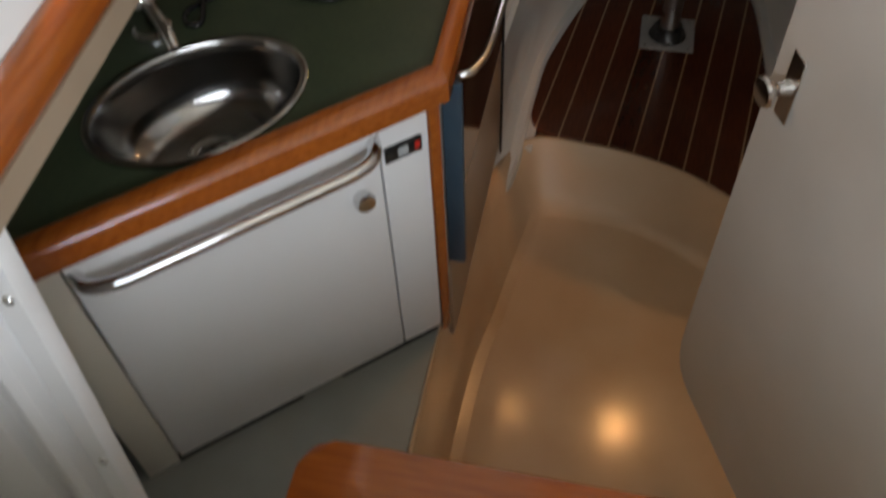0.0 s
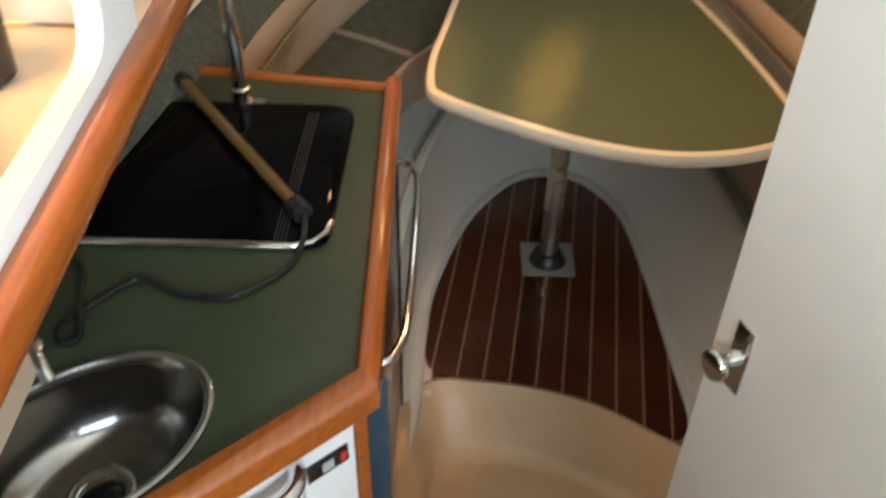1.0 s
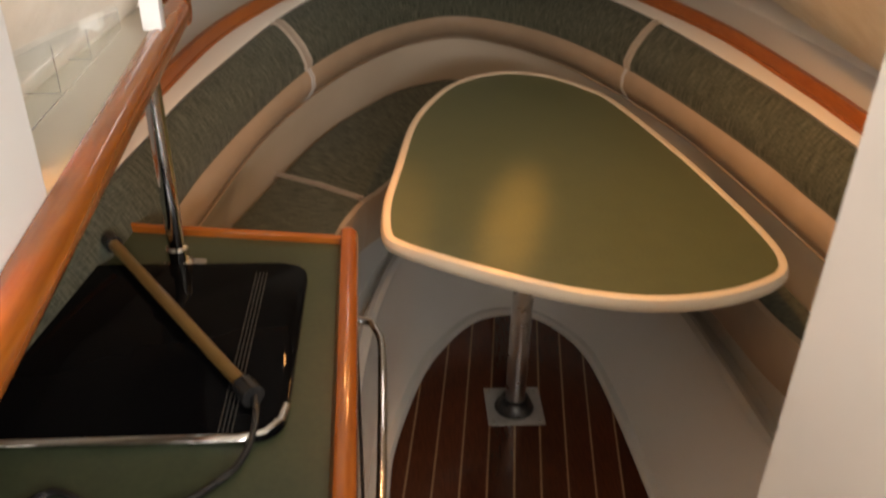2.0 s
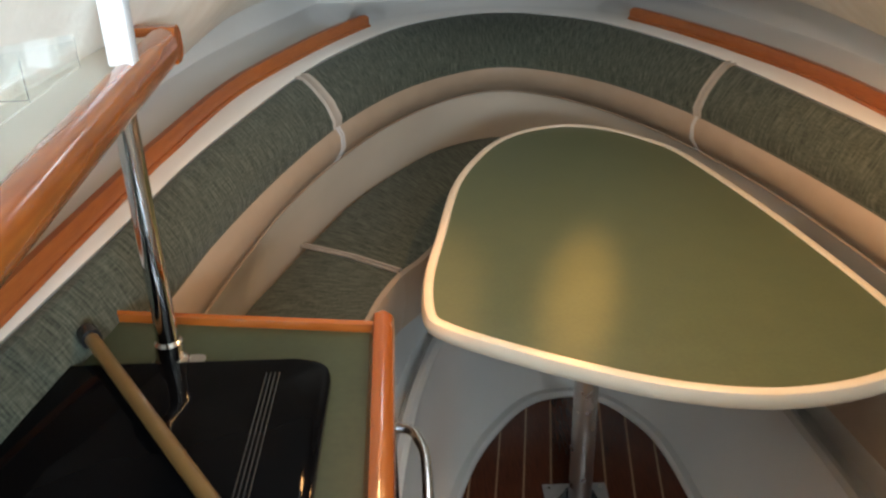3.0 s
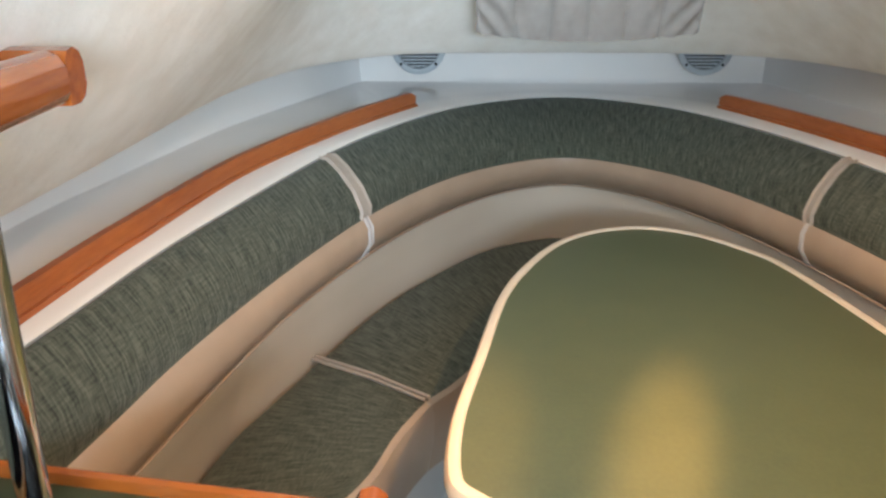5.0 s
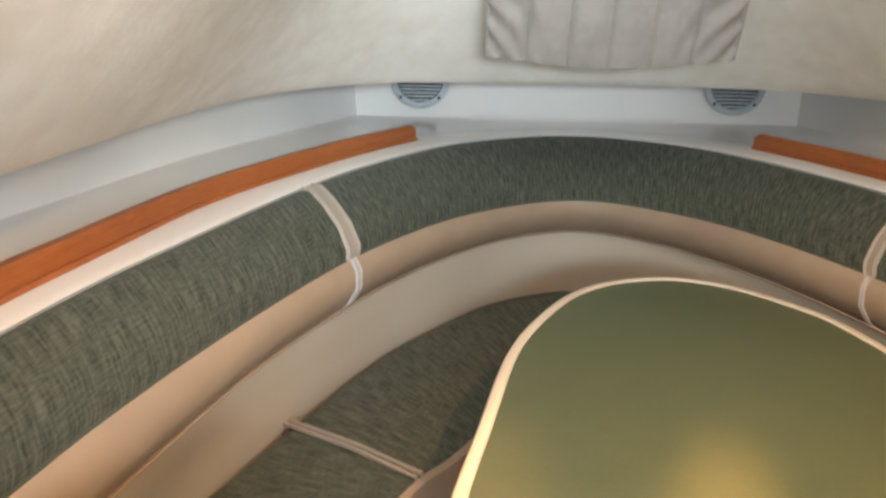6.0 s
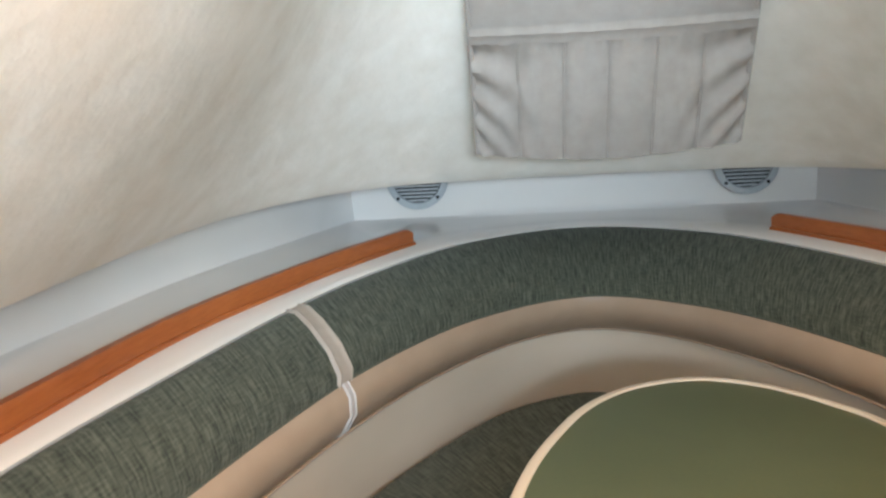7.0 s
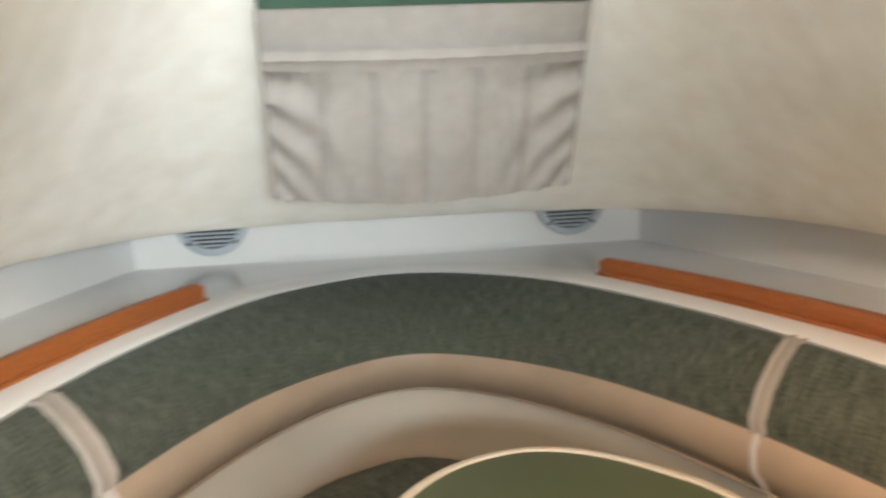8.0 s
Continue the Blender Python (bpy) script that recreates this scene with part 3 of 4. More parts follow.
# seat cushions: split by a piped seam on each side
SO, SI = even(SEAT_OUT, 100), SEAT_IN


def seat(name, a0, a1, b0, b1, label, piped):
    """A seat cushion between stations of the outer and inner seat lines."""
    n = 40
    o = even(SO[a0:a1 + 1], n)
    i = even(SI[b0:b1 + 1], n)
    t = thing(name, label, "seat cushion", "seat cushions")
    bm = bmesh.new()
    rows = [raised(o, 0.52, -0.006), raised(o, 0.600, -0.004), raised(o, 0.610, -0.012)]
    for s in (0.1, 0.3, 0.5, 0.7, 0.88):
        rows.append([p.lerp(q, s) + Vector((0, 0, 0.612 + 0.006 * math.sin(math.pi * s))) for p, q in zip(o, i)])
    rows += [raised(i, 0.612, 0.012)]
    vs = loft(bm, rows, uv=lambda r, k: (k * 0.03, r * 0.05))
    for side in (0, -1):
        bm.faces.new([r[side] for r in vs])
    part("cushion_top", bm, CLOTH, t)
    bm = bmesh.new()
    loft(bm, [raised(i, 0.612, 0.014), raised(i, 0.608, 0.002), raised(i, 0.59, -0.004), raised(i, 0.54, -0.002), raised(i, 0.475, 0.012)])
    part("front_band", bm, BEIGE, t, "beige vinyl front band")
    if piped is not None:
        for off in (-0.006, 0.006):
            p, q = o[piped], i[piped]
            d = (q - p).normalized()
            sdir = Vector((-d.y, d.x, 0)) * off
            bm = bmesh.new()
            tube(bm, [p + sdir + Vector((0, 0, 0.617)), p.lerp(q, 0.5) + sdir + Vector((0, 0, 0.622)), q - d * 0.01 + sdir + Vector((0, 0, 0.617))], 0.0035, 8)
            part("piping", bm, PIPING, t)
    return t


def station(line, pt):
    return min(range(len(line)), key=lambda i: (line[i].x - pt[0]) ** 2 + (line[i].y - pt[1]) ** 2)


sl, il = station(SO, (-0.607, 0.0)), station(SI, (-0.352, -0.145))
sr, ir = station(SO, (0.337, 0.0)), station(SI, (0.30, -0.10))
seat("seat_cushion", 0, sl, 0, il, "dark green woven seat cushion with beige front, port side", 39)
seat("seat_cushion", sl, sr, il, ir, "dark green woven seat cushion filling the bow", None)
seat("seat_cushion", sr, 99, ir, 99, "dark green woven seat cushion with beige front, starboard side", 0)

# wooden rails on the ledges
for port in (True, False):
    ids = [i for i, p in enumerate(RAIL) if (p.x < MID) == port and -1.25 < p.y < 0.668]
    line = [RAIL[i] for i in ids]
    t = thing("ledge_rail", "oiled teak fiddle rail standing along the white ledge", "rail", "ledge rails")
    bm = bmesh.new()
    sec = [(-0.009, 0.955), (-0.010, 0.978), (-0.006, 0.986), (0.006, 0.986), (0.010, 0.978), (0.009, 0.955)]
    rows = [raised(line, z, g) for g, z in sec]
    end = 0 if not port else -1
    for r, (g, z) in zip(rows, sec):
        if z > 0.98:
            d = (line[1] - line[0]).normalized() if end == 0 else (line[-2] - line[-1]).normalized()
            r[end] = r[end] + d * 0.012
    vs = loft(bm, rows)
    for side in (0, -1):
        bm.faces.new([r[side] for r in vs])
    part("strip", bm, RAILWOOD, t)
    bm = bmesh.new()
    loft(bm, [raised(line, 0.9545, -0.016), raised(line, 0.960, -0.013), raised(line, 0.960, 0.013), raised(line, 0.9545, 0.016)])
    part("foot_moulding", bm, RAILWOOD, t)

# ---- table ----
TABLE_Z = 0.764
TL = [(-0.335, -0.56), (-0.336, -0.44), (-0.313, -0.28), (-0.275, -0.04), (-0.221, 0.12), (-0.16, 0.232), (-0.08, 0.302), (0.02, 0.328), (0.115, 0.290), (0.198, 0.20),
      (0.250, 0.10), (0.320, -0.18), (0.363, -0.41), (0.387, -0.59), (0.382, -0.682), (0.343, -0.733), (0.244, -0.778), (0.12, -0.793), (-0.01, -0.766), (-0.137, -0.708), (-0.246, -0.645), (-0.310, -0.600)]
TOUT = even(spline([(x, y, 0) for x, y in TL], 10, True) + [Vector((*TL[0], 0))], 181)[:-1]
table = thing("dinette_table", "rounded triangular green laminate table with cream edge on a metal pole", "table")
bm = bmesh.new()
prism(bm, [(p.x, p.y) for p in outline_grow(TOUT, 0, -0.011)][::-1], TABLE_Z - 0.024, TABLE_Z)
part("tabletop", bm, TABLETOP, table)
bm = bmesh.new()
sec = [(-0.012, TABLE_Z + 0.001), (-0.010, TABLE_Z + 0.004), (-0.004, TABLE_Z + 0.005), (0.003, TABLE_Z + 0.002), (0.007, TABLE_Z - 0.006), (0.008, TABLE_Z - 0.013), (0.005, TABLE_Z - 0.021), (-0.003, TABLE_Z - 0.026), (-0.014, TABLE_Z - 0.026)]
loft(bm, [outline_grow(TOUT, z, g - 0.002) for g, z in sec], closed=True)
part("edging", bm, CREAMEDGE, table, "cream vinyl bumper edge")
bm = bmesh.new()
lathe(bm, [(0, 0.03), (0.0265, 0.03), (0.0265, 0.70), (0, 0.70)], (0, -0.186, 0), 28)
part("pole", bm, ALU, table)
bm = bmesh.new()
lathe(bm, [(0, 0.70), (0.075, 0.728), (0.08, 0.740), (0, 0.740)], (0, -0.186, 0), 28)
part("top_socket", bm, ALU, table)
bm = bmesh.new()
lathe(bm, [(0.027, 0.034), (0.030, 0.040), (0.038, 0.036), (0.050, 0.012), (0.054, 0.0045), (0, 0.0045)], (0, -0.183, 0), 32)
part("floor_collar", bm, BLACK, table, "black plastic collar")
bm = bmesh.new()
box(bm, (-0.076, -0.256, 0.0005), (0.076, -0.104, 0.0045), 0.002, 1)
plate = part("floor_plate", bm, PLATE, table, "square brushed metal floor plate")
for sx in (-0.062, 0.062):
    for sy in (-0.242, -0.118):
        bm = bmesh.new()
        lathe(bm, [(0, 0.007), (0.003, 0.0065), (0.005, 0.0045), (0, 0.0042)], (sx, sy, 0), 12)
        part("screw", bm, STEEL, plate)

# ---- galley ----
CZ = 0.885
COUNTER = [(-0.376, -0.789), (-0.356, -1.475), (-0.79, -1.872), (-1.22, -1.872), (-1.22, -0.670)]
counter = thing("galley_worktop", "dark green laminate galley worktop with varnished wood edge", "worktop")
SINK_AT = pose(-0.690, -1.541, 0, 0, 0, 43)
SINK_A, SINK_B = 0.147, 0.107


def slab_with_hole(outline, hole, z0, z1):
    """Worktop slab with an opening cut right through it."""
    bm = bmesh.new()
    for z in (z0, z1):
        edges = []
        for line in (outline, hole):
            vs = [bm.verts.new((p[0], p[1], z)) for p in line]
            edges += [bm.edges.new((vs[i], vs[(i + 1) % len(vs)])) for i in range(len(vs))]
        bmesh.ops.triangle_fill(bm, use_beauty=True, use_dissolve=False, edges=edges)
    bm.verts.ensure_lookup_table()
    n = len(outline) + len(hole)
    for start, count in ((0, len(outline)), (len(outline), len(hole))):
        for i in range(count):
            j = (i + 1) % count
            bm.faces.new((bm.verts[start + i], bm.verts[start + j], bm.verts[n + start + j], bm.verts[n + start + i]))
    return bm


hole = [Matrix.Translation(SINK) @ SINK_AT @ Vector((SINK_A * 0.93 * math.cos(2 * math.pi * k / 48), SINK_B * 0.93 * math.sin(2 * math.pi * k / 48), 0)) for k in range(48)]
part("top", slab_with_hole([Vector((*p, 0)) for p in COUNTER], hole, CZ - 0.014, CZ), GREENTOP, counter, smooth=False)


def fiddle(bm, path, width=0.035, high=0.016, low=-0.028):
    """Rounded wooden edge along the counter; path is its inner line, the outside to the right."""
    sec = [(0.0, CZ + 0.002), (0.002, CZ + 0.008), (0.009, CZ + high * 0.9), (width * 0.45, CZ + high), (width * 0.78, CZ + high * 0.8), (width * 0.96, CZ + 0.002), (width, CZ - 0.010), (width * 0.95, CZ + low * 0.8), (width * 0.85, CZ + low), (0.0, CZ + low)]
    rings = []
    for i, p in enumerate(path):
        p = Vector(p)
        a = (p - Vector(path[i - 1])).normalized() if i else None
        b = (Vector(path[i + 1]) - p).normalized() if i < len(path) - 1 else None
        na, nb = [Vector((d.y, -d.x)) if d else None for d in (a, b)]
        if na and nb:
            m = (na + nb).normalized()
            m = m / max(0.3, m.dot(na))
        else:
            m = na or nb
        rings.append([Vector((p.x + m.x * o, p.y + m.y * o, z)) for o, z in sec])
    vs = loft(bm, rings, closed=True)
    bm.faces.new(vs[0])
    bm.faces.new(vs[-1][::-1])
    return bm


part("side_edging", fiddle(bmesh.new(), [(-0.375, -0.772), (-0.3545, -1.4745), (-0.3605, -1.480)], 0.031), VARNISH, counter, "varnished wooden fiddle edge")
part("front_edging", fiddle(bmesh.new(), [(-0.354, -1.4755), (-0.80, -1.886)], 0.043, 0.016, -0.026), VARNISH, counter, "varnished wooden fiddle edge")
part("forward_edging", fiddle(bmesh.new(), [(-1.20, -0.672), (-0.3755, -0.787)], 0.017, 0.012), VARNISH_X, counter, "varnished wooden fiddle edge")

# diagonal cabinet front
A, B = Vector((-0.422, -1.476, 0)), Vector((-0.827, -1.842, 0))
D = (B - A).normalized()
FACE = Matrix.Translation(A) @ Matrix(((D.x, -D.y, 0, 0), (D.y, D.x, 0, 0), (0, 0, 1, 0), (0, 0, 0, 1)))
# along +x of FACE runs the front from the corner outwards; its +y points out of the front
sign = 1 if (FACE.to_3x3() @ Vector((0, 1, 0))).dot(Vector((0.5, -0.8, 0))) > 0 else -1


def face_box(lo, hi, bevel=0.002, seg=2):
    lo2, hi2 = (lo[0], min(sign * lo[1], sign * hi[1]), lo[2]), (hi[0], max(sign * lo[1], sign * hi[1]), hi[2])
    return box(bmesh.new(), lo2, hi2, bevel, seg, FACE)


def on_face(x, out, z):
    return FACE @ Vector((x, sign * out, z))


cab = thing("galley_cabinet", "white laminate cabinet with chrome rail and push knob under the worktop", "cabinet", at=CABINET)
part("body", face_box((0.0, -0.30, 0.318), (0.56, -0.012, 0.579)), PANEL, cab)
part("door", face_box((0.084, -0.012, 0.325), (0.500, 0.0, 0.859)), PANEL, cab)
door_part = cab.children[-1]
part("side_stile", face_box((0.008, -0.012, 0.325), (0.081, 0.0, 0.859)), PANEL, cab)
part("corner_trim", face_box((-0.012, -0.03, 0.303), (0.006, 0.002, 0.856), 0.004), VARNISH, cab, "varnished wooden corner strip")
part("toe_kick", face_box((0.012, -0.04, 0.290), (0.205, -0.006, 0.323)), BLACK, cab)
part("toe_kick", face_box((0.280, -0.04, 0.290), (0.56, -0.006, 0.318)), BLACK, cab)
part("end_trim", face_box((0.504, -0.02, 0.303), (0.56, -0.004, 0.834), 0.003), IVORY, cab)
pk = part("switch_panel", face_box((0.020, 0.0, 0.781), (0.077, 0.004, 0.809), 0.001), BLACK, cab, "black switch panel with a red light")
part("indicator", face_box((0.024, 0.004, 0.789), (0.032, 0.006, 0.802), 0.001), REDLAMP, pk)
part("rocker", face_box((0.042, 0.004, 0.787), (0.058, 0.006, 0.803), 0.001), GREYVENT, pk)
bm = bmesh.new()
axis = FACE.to_3x3() @ Vector((0, sign, 0))
turn = axis.to_track_quat("Z", "Y").to_matrix().to_4x4()
lathe(bm, [(0.011, 0.0), (0.011, 0.006), (0.0145, 0.008), (0.0155, 0.016), (0.013, 0.021), (0, 0.022)], on_face(0.119, 0.0, 0.740), 24, turn)
part("knob", bm, STEEL, cab, "chrome push knob")
pts = [on_face(0.090, 0.0, 0.830), on_face(0.096, 0.016, 0.830), on_face(0.108, 0.029, 0.829), on_face(0.130, 0.035, 0.827), on_face(0.17, 0.036, 0.825), on_face(0.30, 0.036, 0.822), on_face(0.42, 0.036, 0.820), on_face(0.46, 0.033, 0.820), on_face(0.482, 0.022, 0.820), on_face(0.492, 0.0, 0.820)]
bm = bmesh.new()
tube(bm, spline(pts, 6), 0.010, 16)
part("grab_rail", bm, STEEL, cab, "polished steel grab rail")

# forward galley unit with the smoked-glass door
unit = thing("galley_unit", "galley unit with smoked glass fridge door and blue-grey trim", "cabinet", at=UNIT)
part("body", box(bmesh.new(), (-1.22, -1.40, 0.0), (-0.448, -0.84, 0.868), 0.004), IVORY, unit)
dr = part("door", box(bmesh.new(), (-0.4475, -1.397, 0.16), (-0.420, -0.86, 0.850), 0.003), BEIGE, unit)
bm = bmesh.new()
prism(bm, rounded([(-0.0, 0.0), (0.475, 0.0), (0.475, 0.386), (0.0, 0.386)], 0.035), 0.0, 0.006)
bmesh.ops.transform(bm, matrix=Matrix.Translation((-0.423, -1.345, 0.47)) @ Matrix(((0, 0, 1, 0), (1, 0, 0, 0), (0, 1, 0, 0), (0, 0, 0, 1))), verts=bm.verts)
part("glass", bm, BROWNGLASS, dr, "smoked dark glass")
part("edge_trim", box(bmesh.new(), (-0.4205, -1.412, 0.42), (-0.390, -1.3975, 0.825), 0.006), BLUE, unit, "blue-grey plastic door edge")
part("hinge_post", box(bmesh.new(), (-0.455, -1.428, 0.38), (-0.4215, -1.404, 0.86), 0.003), GREYVENT, unit)
part("door_seal", box(bmesh.new(), (-0.420, -0.862, 0.13), (-0.414, -0.852, 0.850), 0.002), BLACK, unit)
bm = bmesh.new()
tube(bm, spline([(-0.422, -0.860, 0.782), (-0.396, -0.866, 0.782), (-0.385, -0.885, 0.781), (-0.376, -0.93, 0.78), (-0.374, -1.10, 0.78), (-0.376, -1.265, 0.78), (-0.385, -1.312, 0.781), (-0.396, -1.335, 0.782), (-0.422, -1.342, 0.782)], 6), 0.0065, 16)
part("grab_rail", bm, STEEL, unit, "polished steel grab rail")

# hob
hob = thing("hob", "black glass hob with steel front trim let into the worktop", "hob", at=HOB)
out = rounded([(-0.475, -0.873), (-0.475, -1.240), (-0.98, -1.240), (-0.98, -0.873)], 0.045)
bm = bmesh.new()
prism(bm, out[::-1], CZ + 0.0005, CZ + 0.010, 0.002)
glass_part = part("glass_top", bm, HOBGLASS, hob)
bm = bmesh.new()
tube(bm, [(-0.478, -1.185, CZ + 0.006), (-0.482, -1.210, CZ + 0.006), (-0.498, -1.230, CZ + 0.006), (-0.525, -1.2385, CZ + 0.006), (-0.75, -1.2385, CZ + 0.006), (-0.96, -1.2385, CZ + 0.006)], 0.006, 10)
part("steel_trim", bm, STEEL, hob)
for x0 in (-0.549, -0.544, -0.539, -0.534):
    part("printed_line", box(bmesh.new(), (x0 - 0.0005, -1.232, CZ + 0.0101), (x0 + 0.0005, -0.90, CZ + 0.0106)), GREYLINE, glass_part, smooth=False)

# stick lying across the hob with its cable
stick = thing("lamp_tube", "tan tube with black end caps lying across the hob", "tube", at=STICK)
p0, p1 = Vector((-0.762, -0.83, CZ + 0.024)), Vector((-0.522, -1.165, CZ + 0.024))
part("tube", tube(bmesh.new(), [p0, p0.lerp(p1, 0.5), p1], 0.0085, 16), BRASS, stick)
d = (p1 - p0).normalized()
part("end_cap", tube(bmesh.new(), [p0 - d * 0.016, p0 + d * 0.004], 0.0128, 16), BLACK, stick)
part("end_cap", tube(bmesh.new(), [p1 - d * 0.004, p1 + d * 0.022], 0.0145, 16), BLACK, stick)
cable = thing("power_cable", "thin black cable trailing over the worktop", "cable")
part("flex", tube(bmesh.new(), spline([(-0.480, -1.182, CZ + 0.024), (-0.476, -1.215, CZ + 0.016), (-0.482, -1.255, CZ + 0.006), (-0.502, -1.290, CZ + 0.004), (-0.550, -1.330, CZ + 0.004), (-0.614, -1.329, CZ + 0.004), (-0.674, -1.303, CZ + 0.004), (-0.716, -1.349, CZ + 0.004), (-0.742, -1.390, CZ + 0.004), (-0.732, -1.416, CZ + 0.004), (-0.714, -1.408, CZ + 0.004), (-0.728, -1.36, CZ + 0.011), (-0.752, -1.286, CZ + 0.004), (-0.785, -1.268, CZ + 0.004), (-0.90, -1.26, CZ + 0.004)], 8), 0.0042, 8), BLACK, cable)

# sink and tap
sink = thing("sink", "oval polished steel sink with drain let into the worktop", "sink", at=SINK)
sm = SINK_AT
bm = bmesh.new()
lathe(bm, [(1.0, 0.0), (1.0, 0.004), (0.97, 0.006), (0.93, 0.005), (0.905, 0.0), (0.89, -0.012), (0.84, -0.05), (0.74, -0.080), (0.5, -0.096), (0.24, -0.100), (0.2, -0.102)], (0, 0, 0), 64, None, SINK_A, SINK_B)
bmesh.ops.transform(bm, matrix=Matrix.Translation((0, 0, CZ + 0.0012)) @ sm, verts=bm.verts)
part("bowl", bm, SINKSTEEL, sink)
bm = bmesh.new()
lathe(bm, [(0.040, 0.001), (0.038, 0.004), (0.032, 0.004), (0.026, 0.001), (0.023, -0.008), (0.020, -0.02), (0, -0.02)], sm @ Vector((0.0, -0.0, CZ - 0.0985)), 28)
part("drain", bm, STEEL, sink)
# black disc in place of the shaded drain opening
bm = bmesh.new()
lathe(bm, [(0, 0.0), (0.0215, 0.0)], sm @ Vector((0.0, 0.0, CZ - 0.108)), 20)
part("drain_hole", bm, BLACK, sink)
tap = thing("tap", "chrome sink tap with lever", "tap", at=SINK)
tp = Vector((-0.80, -1.425, CZ))
part("base", lathe(bmesh.new(), [(0.028, 0.0), (0.027, 0.010), (0.021, 0.014), (0.019, 0.05), (0.021, 0.056), (0.016, 0.068), (0, 0.070)], tp, 28), STEEL, tap)
part("spout", tube(bmesh.new(), spline([tp + Vector((0, 0, 0.045)), tp + Vector((0.03, -0.03, 0.065)), tp + Vector((0.06, -0.06, 0.062)), tp + Vector((0.075, -0.075, 0.045))], 6), 0.009, 14), STEEL, tap)
part("lever", tube(bmesh.new(), spline([tp + Vector((0, 0, 0.068)), tp + Vector((0.02, 0.025, 0.085)), tp + Vector((0.04, 0.055, 0.10))], 5), 0.006, 12), STEEL, tap)

# bottle-holder pole beside the hob
post = thing("counter_pole", "slim chrome support pole between worktop and shelf", "pole", at=POLE)
PX, PY = -0.668, -0.835
part("pole", tube(bmesh.new(), [(PX, PY, CZ), (PX, PY, 1.0), (PX, PY, 1.228)], 0.0125, 18), STEEL, post)
part("collar", lathe(bmesh.new(), [(0.022, 0.0), (0.021, 0.006), (0.0165, 0.010), (0.0165, 0.030), (0.0128, 0.034)], (PX, PY, CZ), 24), STEEL, post)
bm = bmesh.new()
prism(bm, rounded([(PX - 0.022, PY - 0.011), (PX + 0.040, PY - 0.011), (PX + 0.040, PY + 0.011), (PX - 0.022, PY + 0.011)], 0.010), CZ + 0.0005, CZ + 0.004)
fl = part("foot_flange", bm, BRUSHED, post)

# ---- upper locker over the galley ----
SX = -0.587
locker = thing("galley_shelf", "ivory galley shelf with varnished wood front rail", "shelf")


def shelf_x(y):
    """The shelf front stands slightly askew to the boat's middle line."""
    return SX + (-0.80 - y) * 0.053


def shelf_z(y):
    return 1.250


ys = [-0.80, -1.2, -1.6, -1.75, -1.93, -2.12]
bm = bmesh.new()
sec = [(-0.024, 0.009), (-0.021, 0.014), (-0.012, 0.016), (-0.003, 0.012), (0.002, 0.004), (0.003, -0.012), (-0.001, -0.020), (-0.010, -0.024), (-0.024, -0.024)]
vs = loft(bm, [[(shelf_x(y) + a, y, shelf_z(y) + b) for a, b in sec] for y in ys], closed=True)
bm.faces.new(vs[0])
bm.faces.new(vs[-1])
part("front_rail", bm, VARNISH, locker, "varnished wooden front rail")
bm = bmesh.new()
vs = loft(bm, [[(x, -0.80 + a, shelf_z(-0.8) + b) for a, b in [(p[0] + 0.030, p[1]) for p in sec]] for x in (SX - 0.001, SX - 0.10, SX - 0.30)], closed=True)
bm.faces.new(vs[0])
bm.faces.new(vs[-1])
part("end_rail", bm, VARNISH_X, locker, "varnished wooden end rail")
bm = bmesh.new()
vs = loft(bm, [[(shelf_x(y) - 0.024, y, shelf_z(y) - 0.02), (shelf_x(y) - 0.024, y, shelf_z(y) + 0.008), (-1.22, y, shelf_z(y) + 0.008), (-1.22, y, shelf_z(y) - 0.02)] for y in [-0.806] + ys[1:]], closed=True)
bm.faces.new(vs[0])
bm.faces.new(vs[-1])
part("shelf_board", bm, IVORY, locker, smooth=False)
bm = bmesh.new()
vs = loft(bm, [[(shelf_x(y) - 0.008, y, shelf_z(y) - 0.029), (shelf_x(y) - 0.010, y, shelf_z(y) - 0.055), (shelf_x(y) - 0.022, y, shelf_z(y) - 0.062), (shelf_x(y) - 0.034, y, shelf_z(y) - 0.055), (shelf_x(y) - 0.032, y, shelf_z(y) - 0.029)] for y in (-1.74, -1.84, -1.93, -2.12)], closed=True)
bm.faces.new(vs[0])
bm.faces.new(vs[-1])
part("valance", bm, BEIGE, locker, "beige vinyl padding under the rail")

# ---- door at the companionway ----
door = thing("cabin_door", "open white laminate door with cut-away foot and chrome latch", "door", at=DOORWAY)
P = Vector((0.0, -1.342, 0))
DD = Vector((0.42, -0.907, 0)).normalized()
DN = Vector((-DD.y, DD.x, 0))
if DN.x > 0:
    DN = -DN
DM = Matrix(((DD.x, DN.x, 0, P.x), (DD.y, DN.y, 0, P.y), (0, 0, 1, 0), (0, 0, 0, 1)))
sil = [(0.0, 1.95), (0.0, 0.24), (0.002, 0.19), (0.010, 0.155), (0.024, 0.130), (0.045, 0.117), (0.08, 0.112), (0.75, 0.112), (0.75, 1.95)]
bm = bmesh.new()
prism(bm, sil, 0.0, 0.028)
for v in bm.verts:
    v.co = DM @ Vector((v.co.x, -v.co.z, v.co.y))
part("panel", bm, DOORSKIN, door)
lt = part("latch_plate", box(bmesh.new(), (0.030, 0.0, 0.815), (0.060, 0.003, 0.918), 0.001, 1, DM), STEEL, door, "chrome latch plate")
turn = DN.to_track_quat("Z", "Y").to_matrix().to_4x4()
bm = bmesh.new()
